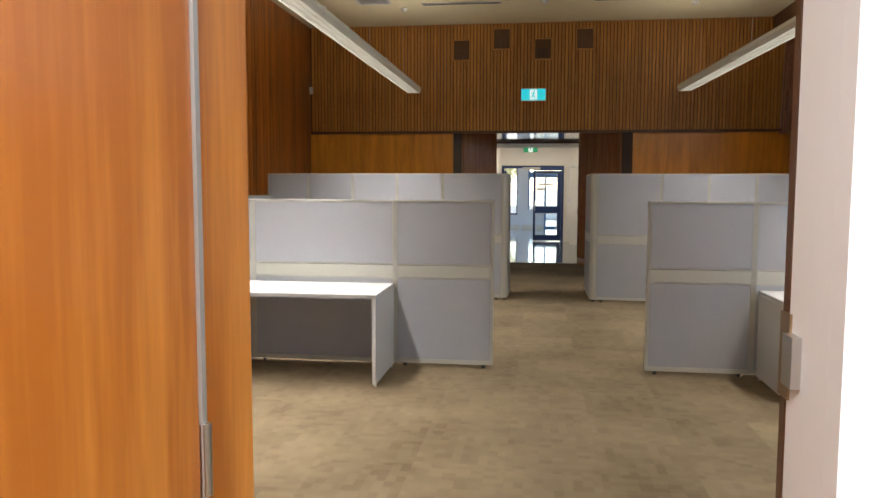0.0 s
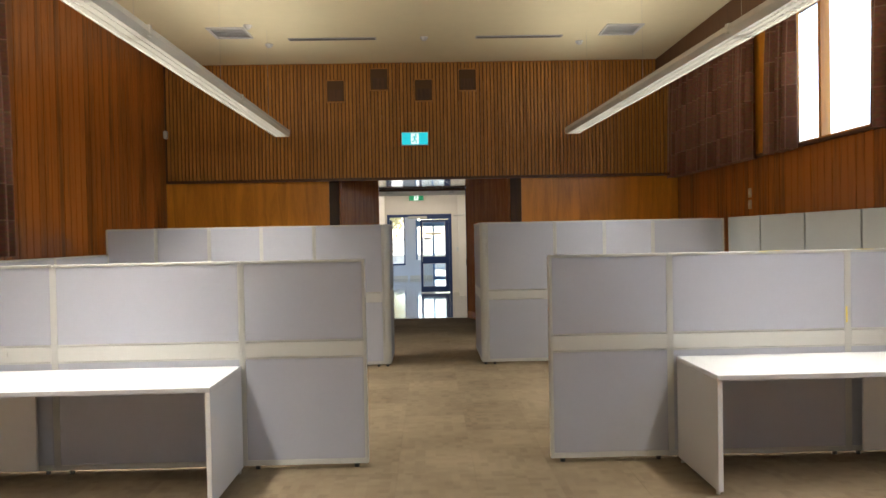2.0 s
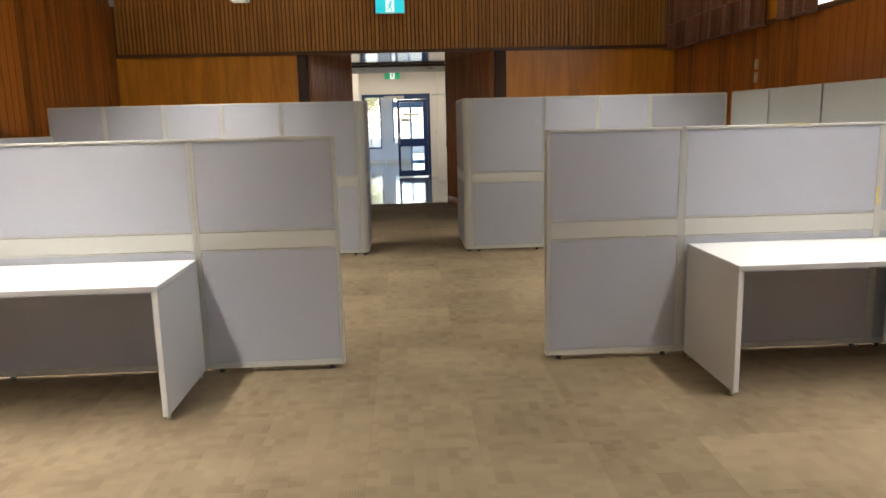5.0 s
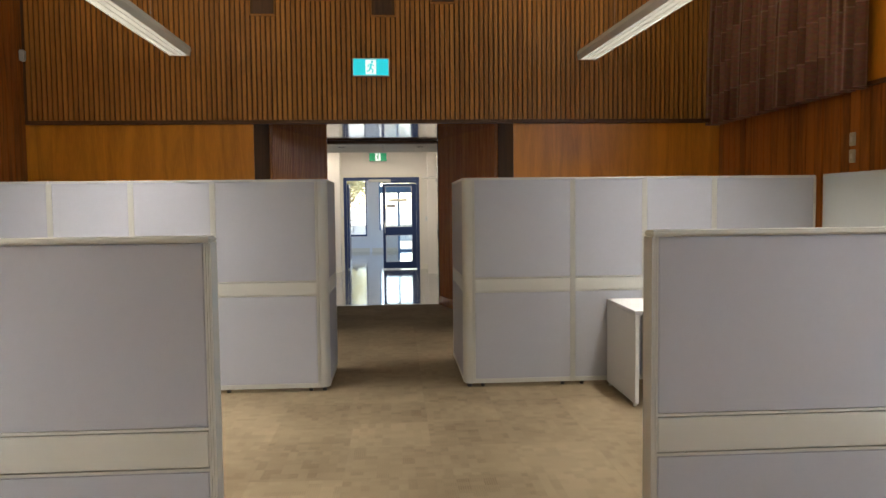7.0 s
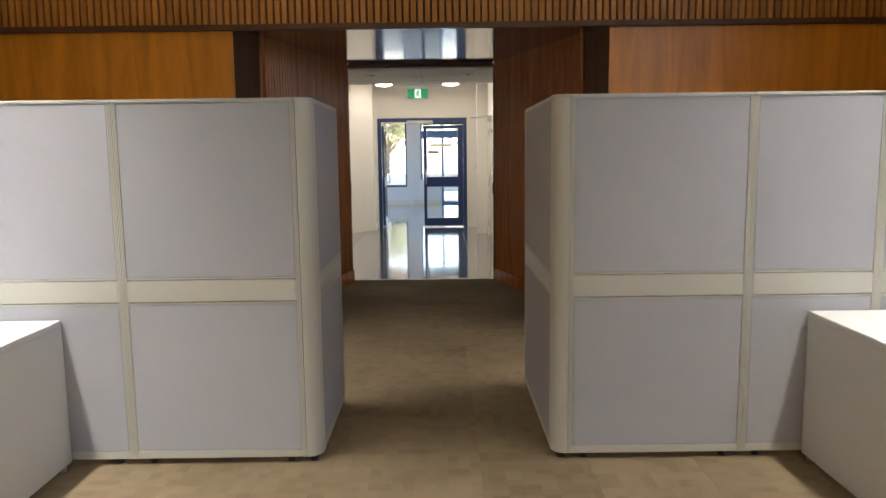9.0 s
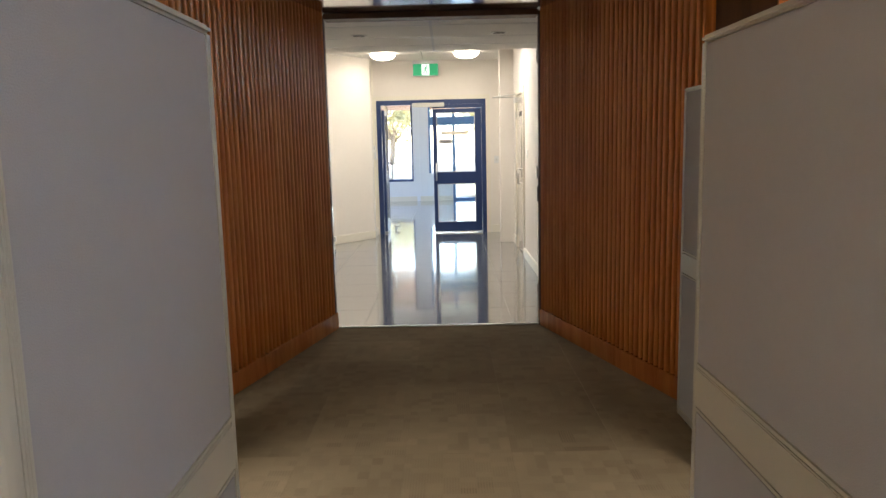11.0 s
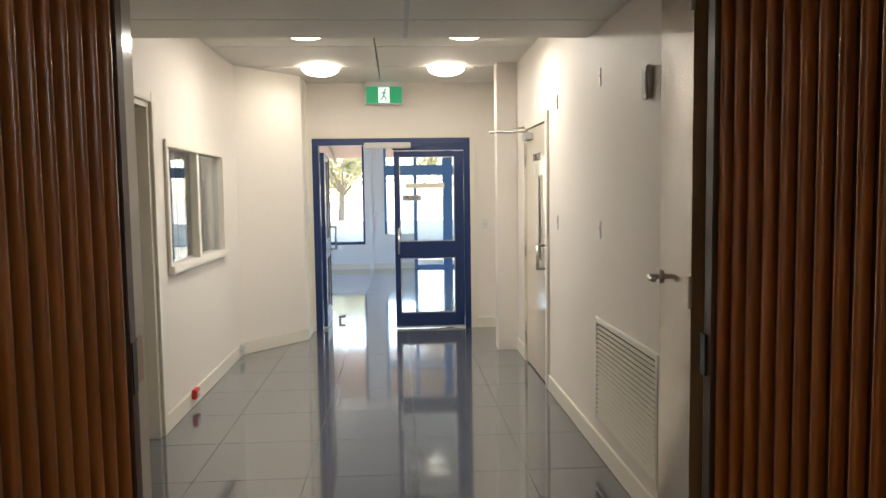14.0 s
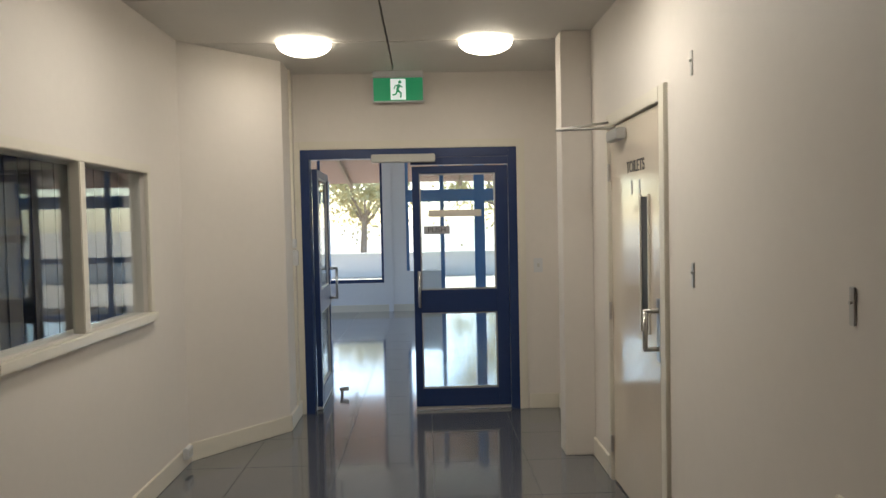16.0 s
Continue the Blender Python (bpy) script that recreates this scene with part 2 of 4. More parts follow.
M = {
    "carpet": carpet_material(),
    "boards": wood("wall_boards", (0.11, 0.028, 0.004), (0.38, 0.12, 0.018), 0.32, rnd=0.3, coat=0.15),
    "veneer": wood("door_veneer", (0.42, 0.125, 0.012), (0.80, 0.33, 0.06), 0.36, 0.45, 0.1, coat=0.15, figure=0.2),
    "panel": wood("wall_veneer", (0.44, 0.16, 0.009), (0.70, 0.275, 0.022), 0.36, 0.8, 0.15, coat=0.15),
    "batten": wood("batten", (0.29, 0.11, 0.017), (0.52, 0.225, 0.04), 0.45, rnd=0.15, coat=0.0),
    "slat": wood("passage_slat", (0.38, 0.115, 0.025), (0.60, 0.215, 0.054), 0.2, rnd=0.08, coat=0.6),
    "darkwood": wood("dark_timber", (0.04, 0.016, 0.006), (0.11, 0.045, 0.017), 0.5, coat=0.05),
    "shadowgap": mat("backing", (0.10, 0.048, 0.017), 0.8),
    "soffit": mat("varnished_soffit", (0.10, 0.05, 0.025), 0.08, vary=0.1, spec=0.8, coat=1.0),
    "white_wall": mat("white_wall_paint", (0.71, 0.665, 0.615), 0.55, vary=0.05, scale=2, bump=0.08, bscale=120),
    "grey_white": mat("cool_white_paint", (0.72, 0.74, 0.78), 0.5, vary=0.04, scale=3),
    "ceiling": mat("cream_ceiling_paint", (0.72, 0.66, 0.47), 0.8, vary=0.07, scale=0.8),
    "ceiling2": mat("ceiling_board", (0.66, 0.64, 0.60), 0.6, vary=0.05, scale=2),
    "trim": mat("cream_trim_paint", (0.70, 0.66, 0.57), 0.35, vary=0.05, scale=3),
    "fabric": mat("grey_fabric", (0.42, 0.43, 0.485), 0.9, vary=0.05, scale=5, bump=0.35, bscale=500, rnd=0.06, spec=0.15),
    "frame": mat("cream_aluminium", (0.51, 0.51, 0.475), 0.38, vary=0.04, scale=5),
    "laminate": mat("white_laminate", (0.62, 0.63, 0.64), 0.38, vary=0.04, scale=3),
    "cabinet": mat("grey_laminate", (0.38, 0.40, 0.40), 0.4, vary=0.05, scale=3, rnd=0.1),
    "edge": mat("grey_edging", (0.42, 0.42, 0.44), 0.5),
    "black": mat("black_plastic", (0.02, 0.02, 0.022), 0.5),
    "yellow": mat("yellow_tape", (0.75, 0.60, 0.10), 0.6),
    "steel": mat("brushed_steel", (0.55, 0.54, 0.52), 0.3, 1.0),
    "brass": mat("worn_brass", (0.36, 0.25, 0.15), 0.35, 1.0),
    "alu": mat("grey_aluminium", (0.50, 0.50, 0.50), 0.4, 0.6),
    "housing": mat("lamp_housing", (0.60, 0.595, 0.57), 0.4, vary=0.04),
    "louvre": mat("lamp_louvre", (0.60, 0.60, 0.58), 0.3, 0.4),
    "tube": mat("lamp_diffuser", (0.9, 0.88, 0.8), 0.5, emit=0.95, ecol=(1, 0.93, 0.8)),
    "oyster": mat("opal_shade", (0.9, 0.88, 0.8), 0.4, emit=2.5, ecol=(1, 0.89, 0.72)),
    "teal": mat("exit_panel_lit", (0.02, 0.5, 0.5), 0.4, emit=0.17, ecol=(0.02, 0.60, 0.72)),
    "green": mat("exit_panel_green", (0.02, 0.30, 0.13), 0.4, emit=0.06, ecol=(0.02, 0.42, 0.18)),
    "sign_white": mat("exit_panel_white", (0.85, 0.9, 0.88), 0.4, emit=0.15, ecol=(0.85, 1, 0.95)),
    "blue": mat("blue_door_paint", (0.014, 0.035, 0.12), 0.3, vary=0.1, scale=4),
    "lightblue": mat("blue_frame_paint", (0.10, 0.22, 0.45), 0.35, vary=0.1, scale=4),
    "gloss": mat("gloss_cream_enamel", (0.68, 0.60, 0.49), 0.12, vary=0.06, scale=3, coat=0.6),
    "tile": mat("dark_porcelain", (0.10, 0.108, 0.124), 0.06, vary=0.2, scale=4, rnd=0.12, spec=1.0, coat=0.8),
    "grout": mat("grout", (0.18, 0.18, 0.18), 0.5),
    "leafwood": mat("brown_gloss_varnish", (0.37, 0.255, 0.145), 0.10, vary=0.15, scale=3, coat=0.4),
    "curtain": None,
    "glass": glass_material("clear_glass"),
    "red": mat("red_plastic", (0.6, 0.03, 0.03), 0.4),
    "steelroof": mat("roof_sheet", (0.30, 0.18, 0.14), 0.6),
    "bark": mat("bark", (0.26, 0.20, 0.15), 0.9, vary=0.3, scale=8),
    "leaf": mat("leaf", (0.50, 0.44, 0.22), 0.6, vary=0.3, scale=3),
    "ground": mat("pale_ground", (0.42, 0.37, 0.30), 0.9, vary=0.3, scale=0.5),
    "asphalt": mat("paving", (0.40, 0.38, 0.35), 0.9, vary=0.2, scale=1),
    "blind": mat("grey_blind", (0.10, 0.09, 0.085), 0.8, vary=0.1),
}


def curtain_material():
    m = bpy.data.materials.new("curtain_cloth")
    m.use_nodes = True
    n, l = m.node_tree.nodes, m.node_tree.links
    b = n["Principled BSDF"]
    b.inputs["Roughness"].default_value = 0.95
    b.inputs["Specular IOR Level"].default_value = 0.1
    uv = n.new("ShaderNodeUVMap")
    br = n.new("ShaderNodeTexBrick")
    br.offset = 0.0
    br.inputs["Scale"].default_value = 1
    br.inputs["Color1"].default_value = (0.24, 0.11, 0.075, 1)
    br.inputs["Color2"].default_value = (0.40, 0.20, 0.14, 1)
    br.inputs["Mortar"].default_value = (0.46, 0.27, 0.20, 1)
    br.inputs["Mortar Size"].default_value = 0.010
    br.inputs["Mortar Smooth"].default_value = 1.0
    br.inputs["Brick Width"].default_value = 0.085
    br.inputs["Row Height"].default_value = 0.33
    l.new(uv.outputs[0], br.inputs["Vector"])
    ns = n.new("ShaderNodeTexNoise")
    ns.inputs["Scale"].default_value = 40
    l.new(uv.outputs[0], ns.inputs["Vector"])
    mx = n.new("ShaderNodeMix")
    mx.data_type = "RGBA"
    mx.blend_type = "MULTIPLY"
    mx.inputs["Factor"].default_value = 0.6
    l.new(br.outputs["Color"], mx.inputs["A"])
    l.new(ns.outputs["Color"], mx.inputs["B"])
    l.new(mx.outputs["Result"], b.inputs["Base Color"])
    return m


M["curtain"] = curtain_material()


# ---- mesh helpers ----
def add_box(bm, lo, hi, m=None):
    c = [(a + b) / 2 for a, b in zip(lo, hi)]
    d = [abs(b - a) for a, b in zip(lo, hi)]
    t = Matrix.Translation(c) @ Matrix.Diagonal((*d, 1))
    return bmesh.ops.create_cube(bm, size=1, matrix=(m @ t) if m else t)["verts"]


def add_cyl(bm, p, q, r, r2=None, seg=14):
    p, q = Vector(p), Vector(q)
    d = q - p
    m = Matrix.Translation((p + q) / 2) @ d.to_track_quat("Z", "Y").to_matrix().to_4x4()
    return bmesh.ops.create_cone(bm, cap_ends=True, segments=seg, radius1=r, radius2=r if r2 is None else r2, depth=d.length, matrix=m)["verts"]


def mesh_of(name, bm, material, bevel=0.0, smooth=False):
    if bevel:
        bmesh.ops.bevel(bm, geom=list(bm.edges), offset=bevel, segments=2, affect="EDGES", clamp_overlap=True)
    bmesh.ops.recalc_face_normals(bm, faces=bm.faces)
    me = bpy.data.meshes.new(name)
    bm.to_mesh(me)
    bm.free()
    me.materials.append(M[material])
    if smooth:
        for p in me.polygons:
            p.use_smooth = True
    return me


def part(name, bm, material, parent=None, label="", bevel=0.0, smooth=False):
    ob = new(name, mesh_of(name, bm, material, bevel, smooth))
    if parent:
        ob.parent = parent
    if label:
        ob["label"] = label
    return ob


def bpart(name, lo, hi, material, parent=None, label="", bevel=0.0, m=None):
    bm = bmesh.new()
    add_box(bm, lo, hi, m)
    return part(name, bm, material, parent, label, bevel)


def cpart(name, p, q, r, material, parent=None, label="", seg=14, r2=None):
    bm = bmesh.new()
    add_cyl(bm, p, q, r, r2, seg)
    return part(name, bm, material, parent, label, 0, False)


def thing(name, m, label, category, group="", kind=""):
    ob = new(name)
    ob.empty_display_size = 0.1
    ob.matrix_world = m
    return tagged(ob, label, category, group, kind)


def setting(ob, label, category):
    return tagged(ob, label, category, kind="structure")


def tube_path(name, pts, r, material, parent, label=""):
    """A bent bar through the given points."""
    bm = bmesh.new()
    for p, q in zip(pts, pts[1:]):
        add_cyl(bm, p, q, r, seg=10)
    for p in pts[1:-1]:
        bmesh.ops.create_uvsphere(bm, u_segments=10, v_segments=6, radius=r * 1.02, matrix=Matrix.Translation(p))
    return part(name, bm, material, parent, label, smooth=True)


def text_part(name, words, size, m, material, parent, label=""):
    cu = bpy.data.curves.new(name, "FONT")
    cu.body, cu.size, cu.align_x, cu.align_y, cu.extrude = words, size, "CENTER", "CENTER", 0.001
    tmp = bpy.data.objects.new(name, cu)
    me = bpy.data.meshes.new_from_object(tmp)
    bpy.data.objects.remove(tmp)
    me.materials.clear()
    me.materials.append(M[material])
    ob = new(name, me)
    ob.parent = parent
    ob.matrix_local = m
    if label:
        ob["label"] = label
    return ob


# ---- plan ----
XL, XR, YS, YN, ZC = -3.49, 4.34, 2.24, 13.43, 4.2     # hall
ZR = 2.415                                              # rail, portal and sill height
YT = 15.86                                              # threshold of the passage
CL, CR, YD = -1.22, 1.44, 21.98                         # lobby walls and its blue doors
ZL, ZU, YB = 2.43, 2.74, 18.2                           # lobby ceilings and the step between them

# ---- hall: floor, walls, ceiling ----
floor = setting(bpart("floor_hall", (XL - 0.2, YS - 0.3, -0.12), (XR + 0.2, YT, -0.006), "shadowgap"), "slab under beige patterned carpet tiles", "floor")
setting(bpart("floor_entry", (-3.5, -3.0, -0.12), (4.5, YS - 0.3, 0.0), "carpet"), "beige carpet of the entry room", "floor")
setting(bpart("ceiling_hall", (XL - 0.2, YS - 0.16, ZC), (XR + 0.3, YN + 0.1, ZC + 0.1), "ceiling"), "cream painted ceiling of the hall", "ceiling")

wall_west = setting(bpart("wall_west", (XL - 0.2, YS - 0.16, 0), (XL - 0.016, YN, ZC), "shadowgap"), "wall of upright reddish varnished timber boards", "wall")
wall_north = setting(bpart("wall_north", (XL - 0.2, YN + 0.035, ZR + 0.03), (XR + 0.3, YN + 0.2, ZC), "shadowgap"), "upper wall of upright timber battens over a dark backing", "wall")
wall_low_w = setting(bpart("wall_north_lower", (XL - 0.2, YN + 0.02, 0), (-1.03, YN + 0.2, ZR + 0.03), "panel"), "lower wall of flat orange-brown veneer", "wall")
wall_low_e = setting(bpart("wall_north_lower_east", (1.92, YN + 0.02, 0), (XR + 0.2, YN + 0.2, ZR + 0.03), "panel"), "lower wall of flat orange-brown veneer", "wall")
setting(bpart("rail_trim", (XL, YN - 0.03, ZR - 0.012), (XR, YN + 0.034, ZR + 0.03), "darkwood", bevel=0.004), "dark timber rail below the battens", "trim")
wall_east = setting(bpart("wall_east", (XR + 0.016, YS - 0.16, 0), (XR + 0.25, YN, ZR - 0.03), "shadowgap"), "wall of upright reddish timber boards below the windows", "wall")
setting(bpart("sill_trim", (XR - 0.03, YS, ZR - 0.03), (XR + 0.25, YN - 0.031, ZR), "darkwood", bevel=0.004), "dark timber sill along the windows", "trim")
# the shade on the pelmet is put into its colour with the dark timber
setting(bpart("pelmet_trim", (4.03, YS, 3.92), (XR + 0.3, YN + 0.02, ZC - 0.004), "darkwood"), "timber pelmet above the curtains, coloured dark for its shade", "trim")
# clerestory piers
for a, b in ((10.31, 10.74), (6.62, 7.0), (2.24, 2.6)):
    setting(bpart("pier", (XR - 0.02, a, ZR), (XR + 0.25, b, 3.92), "panel", bevel=0.004), "flat timber pier between the windows", "pier")
setting(bpart("wall_east_outer", (XR + 0.25, YS - 0.16, 0), (XR + 0.33, YN, ZR), "white_wall"), "outer skin of the wall", "wall")
# south wall round the entry doorway
D0, D1 = -0.075, 0.755
wall_south = setting(bpart("wall_south", (XL - 0.2, YS - 0.16, 0), (D0 - 0.035, YS, ZC), "grey_white"), "white painted wall beside the entry door", "wall")
setting(bpart("wall_south_east", (D1 + 0.035, YS - 0.16, 0), (XR + 0.25, YS, ZC), "grey_white"), "white painted wall beside the entry door", "wall")
setting(bpart("wall_south_head", (D0 - 0.035, YS - 0.16, 2.14), (D1 + 0.035, YS, ZC), "grey_white"), "white painted wall above the entry door", "wall")
for n_, lo, hi in (("wall_entry_west", (-3.6, -3.0, 0), (-3.5, YS - 0.16, 2.9)), ("wall_entry_east", (4.5, -3.0, 0), (4.6, YS - 0.16, 2.9)), ("wall_entry_south", (-3.6, -3.1, 0), (4.6, -3.0, 2.9))):
    setting(bpart(n_, lo, hi, "grey_white"), "plain white wall of the entry room", "wall")
setting(bpart("ceiling_entry", (-3.6, -3.1, 2.9), (4.6, YS - 0.16, 3.0), "grey_white"), "plain white ceiling of the entry room", "ceiling")
# added unseen fill that brightens the entry door and jamb; no real fitting
lamp("entry_fill_light", "AREA", 56, pose(0.4, 0.3, 2.88), (1, 0.97, 0.92), (3.0, 1.4))

# entry door frame and leaf
door_frame = thing("door_frame", pose(0, YS - 0.08, 0), "varnished timber frame of the entry door with steel strike", "door frame", kind="structure")
bpart("jamb", (D0 - 0.033, -0.09, 0), (D0, 0.17, 2.11), "veneer", door_frame, bevel=0.003)
bpart("jamb", (D1, 0.058, 0), (D1 + 0.033, 0.085, 2.11), "darkwood", door_frame, bevel=0.003)
bpart("white_jamb", (D1 + 0.001, -0.082, 0), (D1 + 0.033, 0.057, 2.11), "grey_white", door_frame, "white painted jamb lining")
bpart("head", (D0 - 0.033, -0.09, 2.11), (D1 + 0.033, 0.085, 2.143), "veneer", door_frame, bevel=0.003)
bpart("architrave", (D1 + 0.001, -0.125, 0), (D1 + 0.09, -0.0825, 2.2), "grey_white", door_frame, "white painted architrave")
strike = bpart("strike_plate", (D1 - 0.003, 0.045, 1.195), (D1 + 0.0005, 0.083, 1.315), "brass", door_frame, "worn brass strike plate")
bpart("lip", (D1 - 0.012, 0.005, 1.22), (D1 + 0.0005, 0.044, 1.29), "steel", strike)
entry_door = thing("entry_door", pose(D0 + 0.035, YS - 0.175, 0, 0, 0, 3), "open timber-veneered entry door with steel hinges", "door")
bpart("leaf", (-0.044, -0.80, 0.012), (0, -0.004, 2.09), "veneer", entry_door, "orange-brown veneered leaf", bevel=0.002)
for z in (0.25, 1.12, 1.85):
    hg = cpart("hinge", (0.006, 0.004, z - 0.05), (0.006, 0.004, z + 0.05), 0.007, "steel", entry_door, "steel hinge")
    bpart("plate", (-0.036, -0.0035, z - 0.05), (0.002, -0.0005, z + 0.05), "steel", hg)
bpart("seal", (-0.002, -0.003, 0.02), (0.004, 0.012, 2.08), "alu", entry_door, "grey smoke seal strip")

# passage: flaring walls from the hall to the threshold
PW = [(-1.03, YN + 0.03), (-0.42, YT), (1.92, YN + 0.03), (1.18, YT)]


def passage_wall(name, a, b, side):
    """A splayed wall: a flat timber panel, then upright slats on a dark backing, with a skirting."""
    a, b = Vector((*a, 0)), Vector((*b, 0))
    d = b - a
    ln = d.length
    m = Matrix.Translation(a) @ Matrix.Rotation(math.atan2(d.y, d.x), 4, "Z")
    w = thing(name, m, "splayed passage wall of reddish timber slats", "wall", kind="structure")
    s = side
    bpart("backing", (0, s * 0.03, 0), (ln, s * 0.15, ZR + 0.1), "shadowgap", w)
    bpart("panel", (0, 0, 0), (0.42, s * 0.028, ZR + 0.02), "darkwood", w, "flat dark timber panel", bevel=0.003)
    bpart("post", (0.425, -s * 0.012, 0), (0.485, s * 0.028, ZR + 0.02), "slat", w, bevel=0.004)
    bpart("skirting", (0.49, -s * 0.004, 0), (ln, s * 0.028, 0.13), "slat", w, "timber skirting", bevel=0.004)
    me = None
    x = 0.50
    while x < ln - 0.05:
        if me is None:
            bm = bmesh.new()
            arc = [(0.014 - 0.014 * math.cos(q), s * (0.029 - 0.031 * math.sin(q) ** 0.7)) for q in (math.pi * k / 10 for k in range(11))]
            rings = [[bm.verts.new((ax, ay, z)) for ax, ay in arc] for z in (0.132, ZR + 0.02)]
            for i in range(10):
                bm.faces.new((rings[0][i], rings[0][i + 1], rings[1][i + 1], rings[1][i]))
            me = mesh_of("slat", bm, "slat", smooth=True)
        o = new("slat", me)
        o.parent = w
        o.location = (x, random.uniform(-0.002, 0.002), 0)
        x += 0.0542
    return w


passage_wall("wall_passage_west", PW[0], PW[1], 1)
passage_wall("wall_passage_east", PW[2], PW[3], -1)
setting(bpart("soffit_passage", (-1.03, YN + 0.045, ZR + 0.016), (1.92, YT + 0.05, ZR + 0.029), "soffit"), "glossy varnished soffit of the passage", "ceiling")

# threshold frame and its two open leaves
tf = thing("door_frame_passage", pose(0, YT, 0), "dark timber door frame at the end of the passage", "door frame", kind="structure")
bpart("jamb", (-0.485, -0.03, 0), (-0.432, 0.02, ZR), "darkwood", tf, bevel=0.003)
bpart("jamb", (1.18, -0.03, 0), (1.25, 0.02, ZR), "darkwood", tf, bevel=0.003)
bpart("head", (-0.432, -0.03, 2.385), (1.18, 0.13, ZR + 0.01), "darkwood", tf, bevel=0.003)
bpart("latch_plate", (-0.438, -0.02, 0.98), (-0.4285, 0.012, 1.12), "black", tf)
bpart("threshold_strip", (-0.40, 0.0, 0), (1.18, 0.03, 0.008), "alu", tf, "grey metal threshold strip")
bpart("lining", (-0.485, 0.021, 0), (-0.446, 0.13, ZR), "gloss", tf, "gloss cream lining of the jamb", bevel=0.002)
bpart("strike_plate", (-0.4465, 0.055, 0.99), (-0.4435, 0.10, 1.12), "brass", tf, "brown strike plate")
bpart("latch_plate", (1.172, -0.005, 0.98), (1.181, 0.028, 1.1), "black", tf)


def lobby_leaf(x, y, turn, s):
    d = thing("passage_door", pose(x, y, 0, 0, 0, turn), "open brown gloss-varnished door leaf with steel lever handle", "door", "passage doors")
    bpart("leaf", (0, -0.02, 0.01), (0.76, 0.02, 2.33), "leafwood", d, bevel=0.002)
    for q in (1, -1):
        h = cpart("lever_handle", (0.70, q * 0.02, 1.17), (0.70, q * 0.075, 1.17), 0.011, "steel", d, "steel lever handle")
        cpart("rose", (0.70, q * 0.02, 1.17), (0.70, q * 0.03, 1.17), 0.027, "steel", h)
        tube_path("lever", [(0.70, q * 0.07, 1.17), (0.60, q * 0.072, 1.17), (0.58, q * 0.06, 1.17)], 0.010, "steel", h)
    for z in (0.25, 1.2, 2.1):
        cpart("hinge", (0.0, s * 0.024, z - 0.05), (0.0, s * 0.024, z + 0.05), 0.007, "steel", d)
    bpart("edge_plate", (0.7602, -0.012, 0.95), (0.763, 0.012, 1.15), "brass", d, "brown latch plate")


lobby_leaf(1.215, YT + 0.15, 77, 1)

# ---- lobby ----
setting(bpart("wall_passage_head", (XL, YT - 0.1, ZR + 0.11), (XR, YT + 0.13, 3.0), "white_wall"), "white wall above the passage door", "wall")
setting(bpart("wall_lobby_south_west", (-2.4, YT, 0), (-0.485, YT + 0.13, ZR + 0.1), "white_wall"), "white painted wall beside the passage door", "wall")
setting(bpart("wall_lobby_south_east", (1.25, YT, 0), (1.6, YT + 0.13, ZR + 0.1), "white_wall"), "white painted wall beside the passage door", "wall")
slab = setting(bpart("floor_lobby", (-4.5, YT, -0.12), (6.0, 29.2, -0.004), "grout"), "grey grout bed under dark glossy floor tiles", "floor")
wall_le = setting(bpart("wall_lobby_east", (CR, YT + 0.13, 0), (CR + 0.12, 19.33, ZU), "white_wall"), "cream white painted lobby wall", "wall")
setting(bpart("wall_lobby_east_far", (CR, 20.31, 0), (CR + 0.12, YD, ZU), "white_wall"), "cream white painted lobby wall", "wall")
setting(bpart("wall_lobby_east_head", (CR, 19.33, 2.10), (CR + 0.12, 20.31, ZU), "white_wall"), "cream white wall above the toilet door", "wall")
setting(bpart("pier_lobby", (1.245, 20.75, 0), (CR + 0.002, 20.93, ZU), "white_wall", bevel=0.004), "narrow painted pier standing out of the wall", "pier")
# west wall with a recessed doorway and an internal window
DW0, DW1, WW0, WW1, WZ0, WZ1 = 17.64, 18.46, 18.76, 20.23, 1.06, 1.845
for n_, a, b, z0, z1 in (("wall_lobby_west", YT + 0.13, DW0, 0, ZU), ("wall_lobby_west_head", DW0, DW1, 2.10, ZU), ("wall_lobby_west_mid", DW1, WW0, 0, ZU),
                         ("wall_lobby_west_below", WW0, WW1, 0, WZ0), ("wall_lobby_west_above", WW0, WW1, WZ1, ZU), ("wall_lobby_west_end", WW1, 20.85, 0, ZU)):
    setting(bpart(n_, (CL - 0.12, a, z0), (CL, b, z1), "white_wall"), "cream white painted lobby wall", "wall")
bm = bmesh.new()
ang = math.atan2(21.5 - 20.85, -0.68 - CL)
lna = math.hypot(21.5 - 20.85, -0.68 - CL)
ma = Matrix.Translation((CL, 20.85, 0)) @ Matrix.Rotation(ang, 4, "Z")
add_box(bm, (0, 0, 0), (lna, 0.12, ZU), ma)
setting(part("wall_lobby_splay", bm, "white_wall"), "splayed cream white lobby wall", "wall")
setting(bpart("wall_lobby_return", (-0.80, 21.5, 0), (-0.68, YD, ZU), "white_wall"), "short white return beside the blue doors", "wall")
setting(bpart("wall_lobby_north", (-0.80, YD, 2.15), (CR + 0.12, YD + 0.13, ZU), "white_wall"), "cream white wall above the blue doors", "wall")
setting(bpart("wall_lobby_north_west", (-0.80, YD, 0), (-0.64, YD + 0.13, 2.15), "white_wall"), "cream white wall beside the blue doors", "wall")
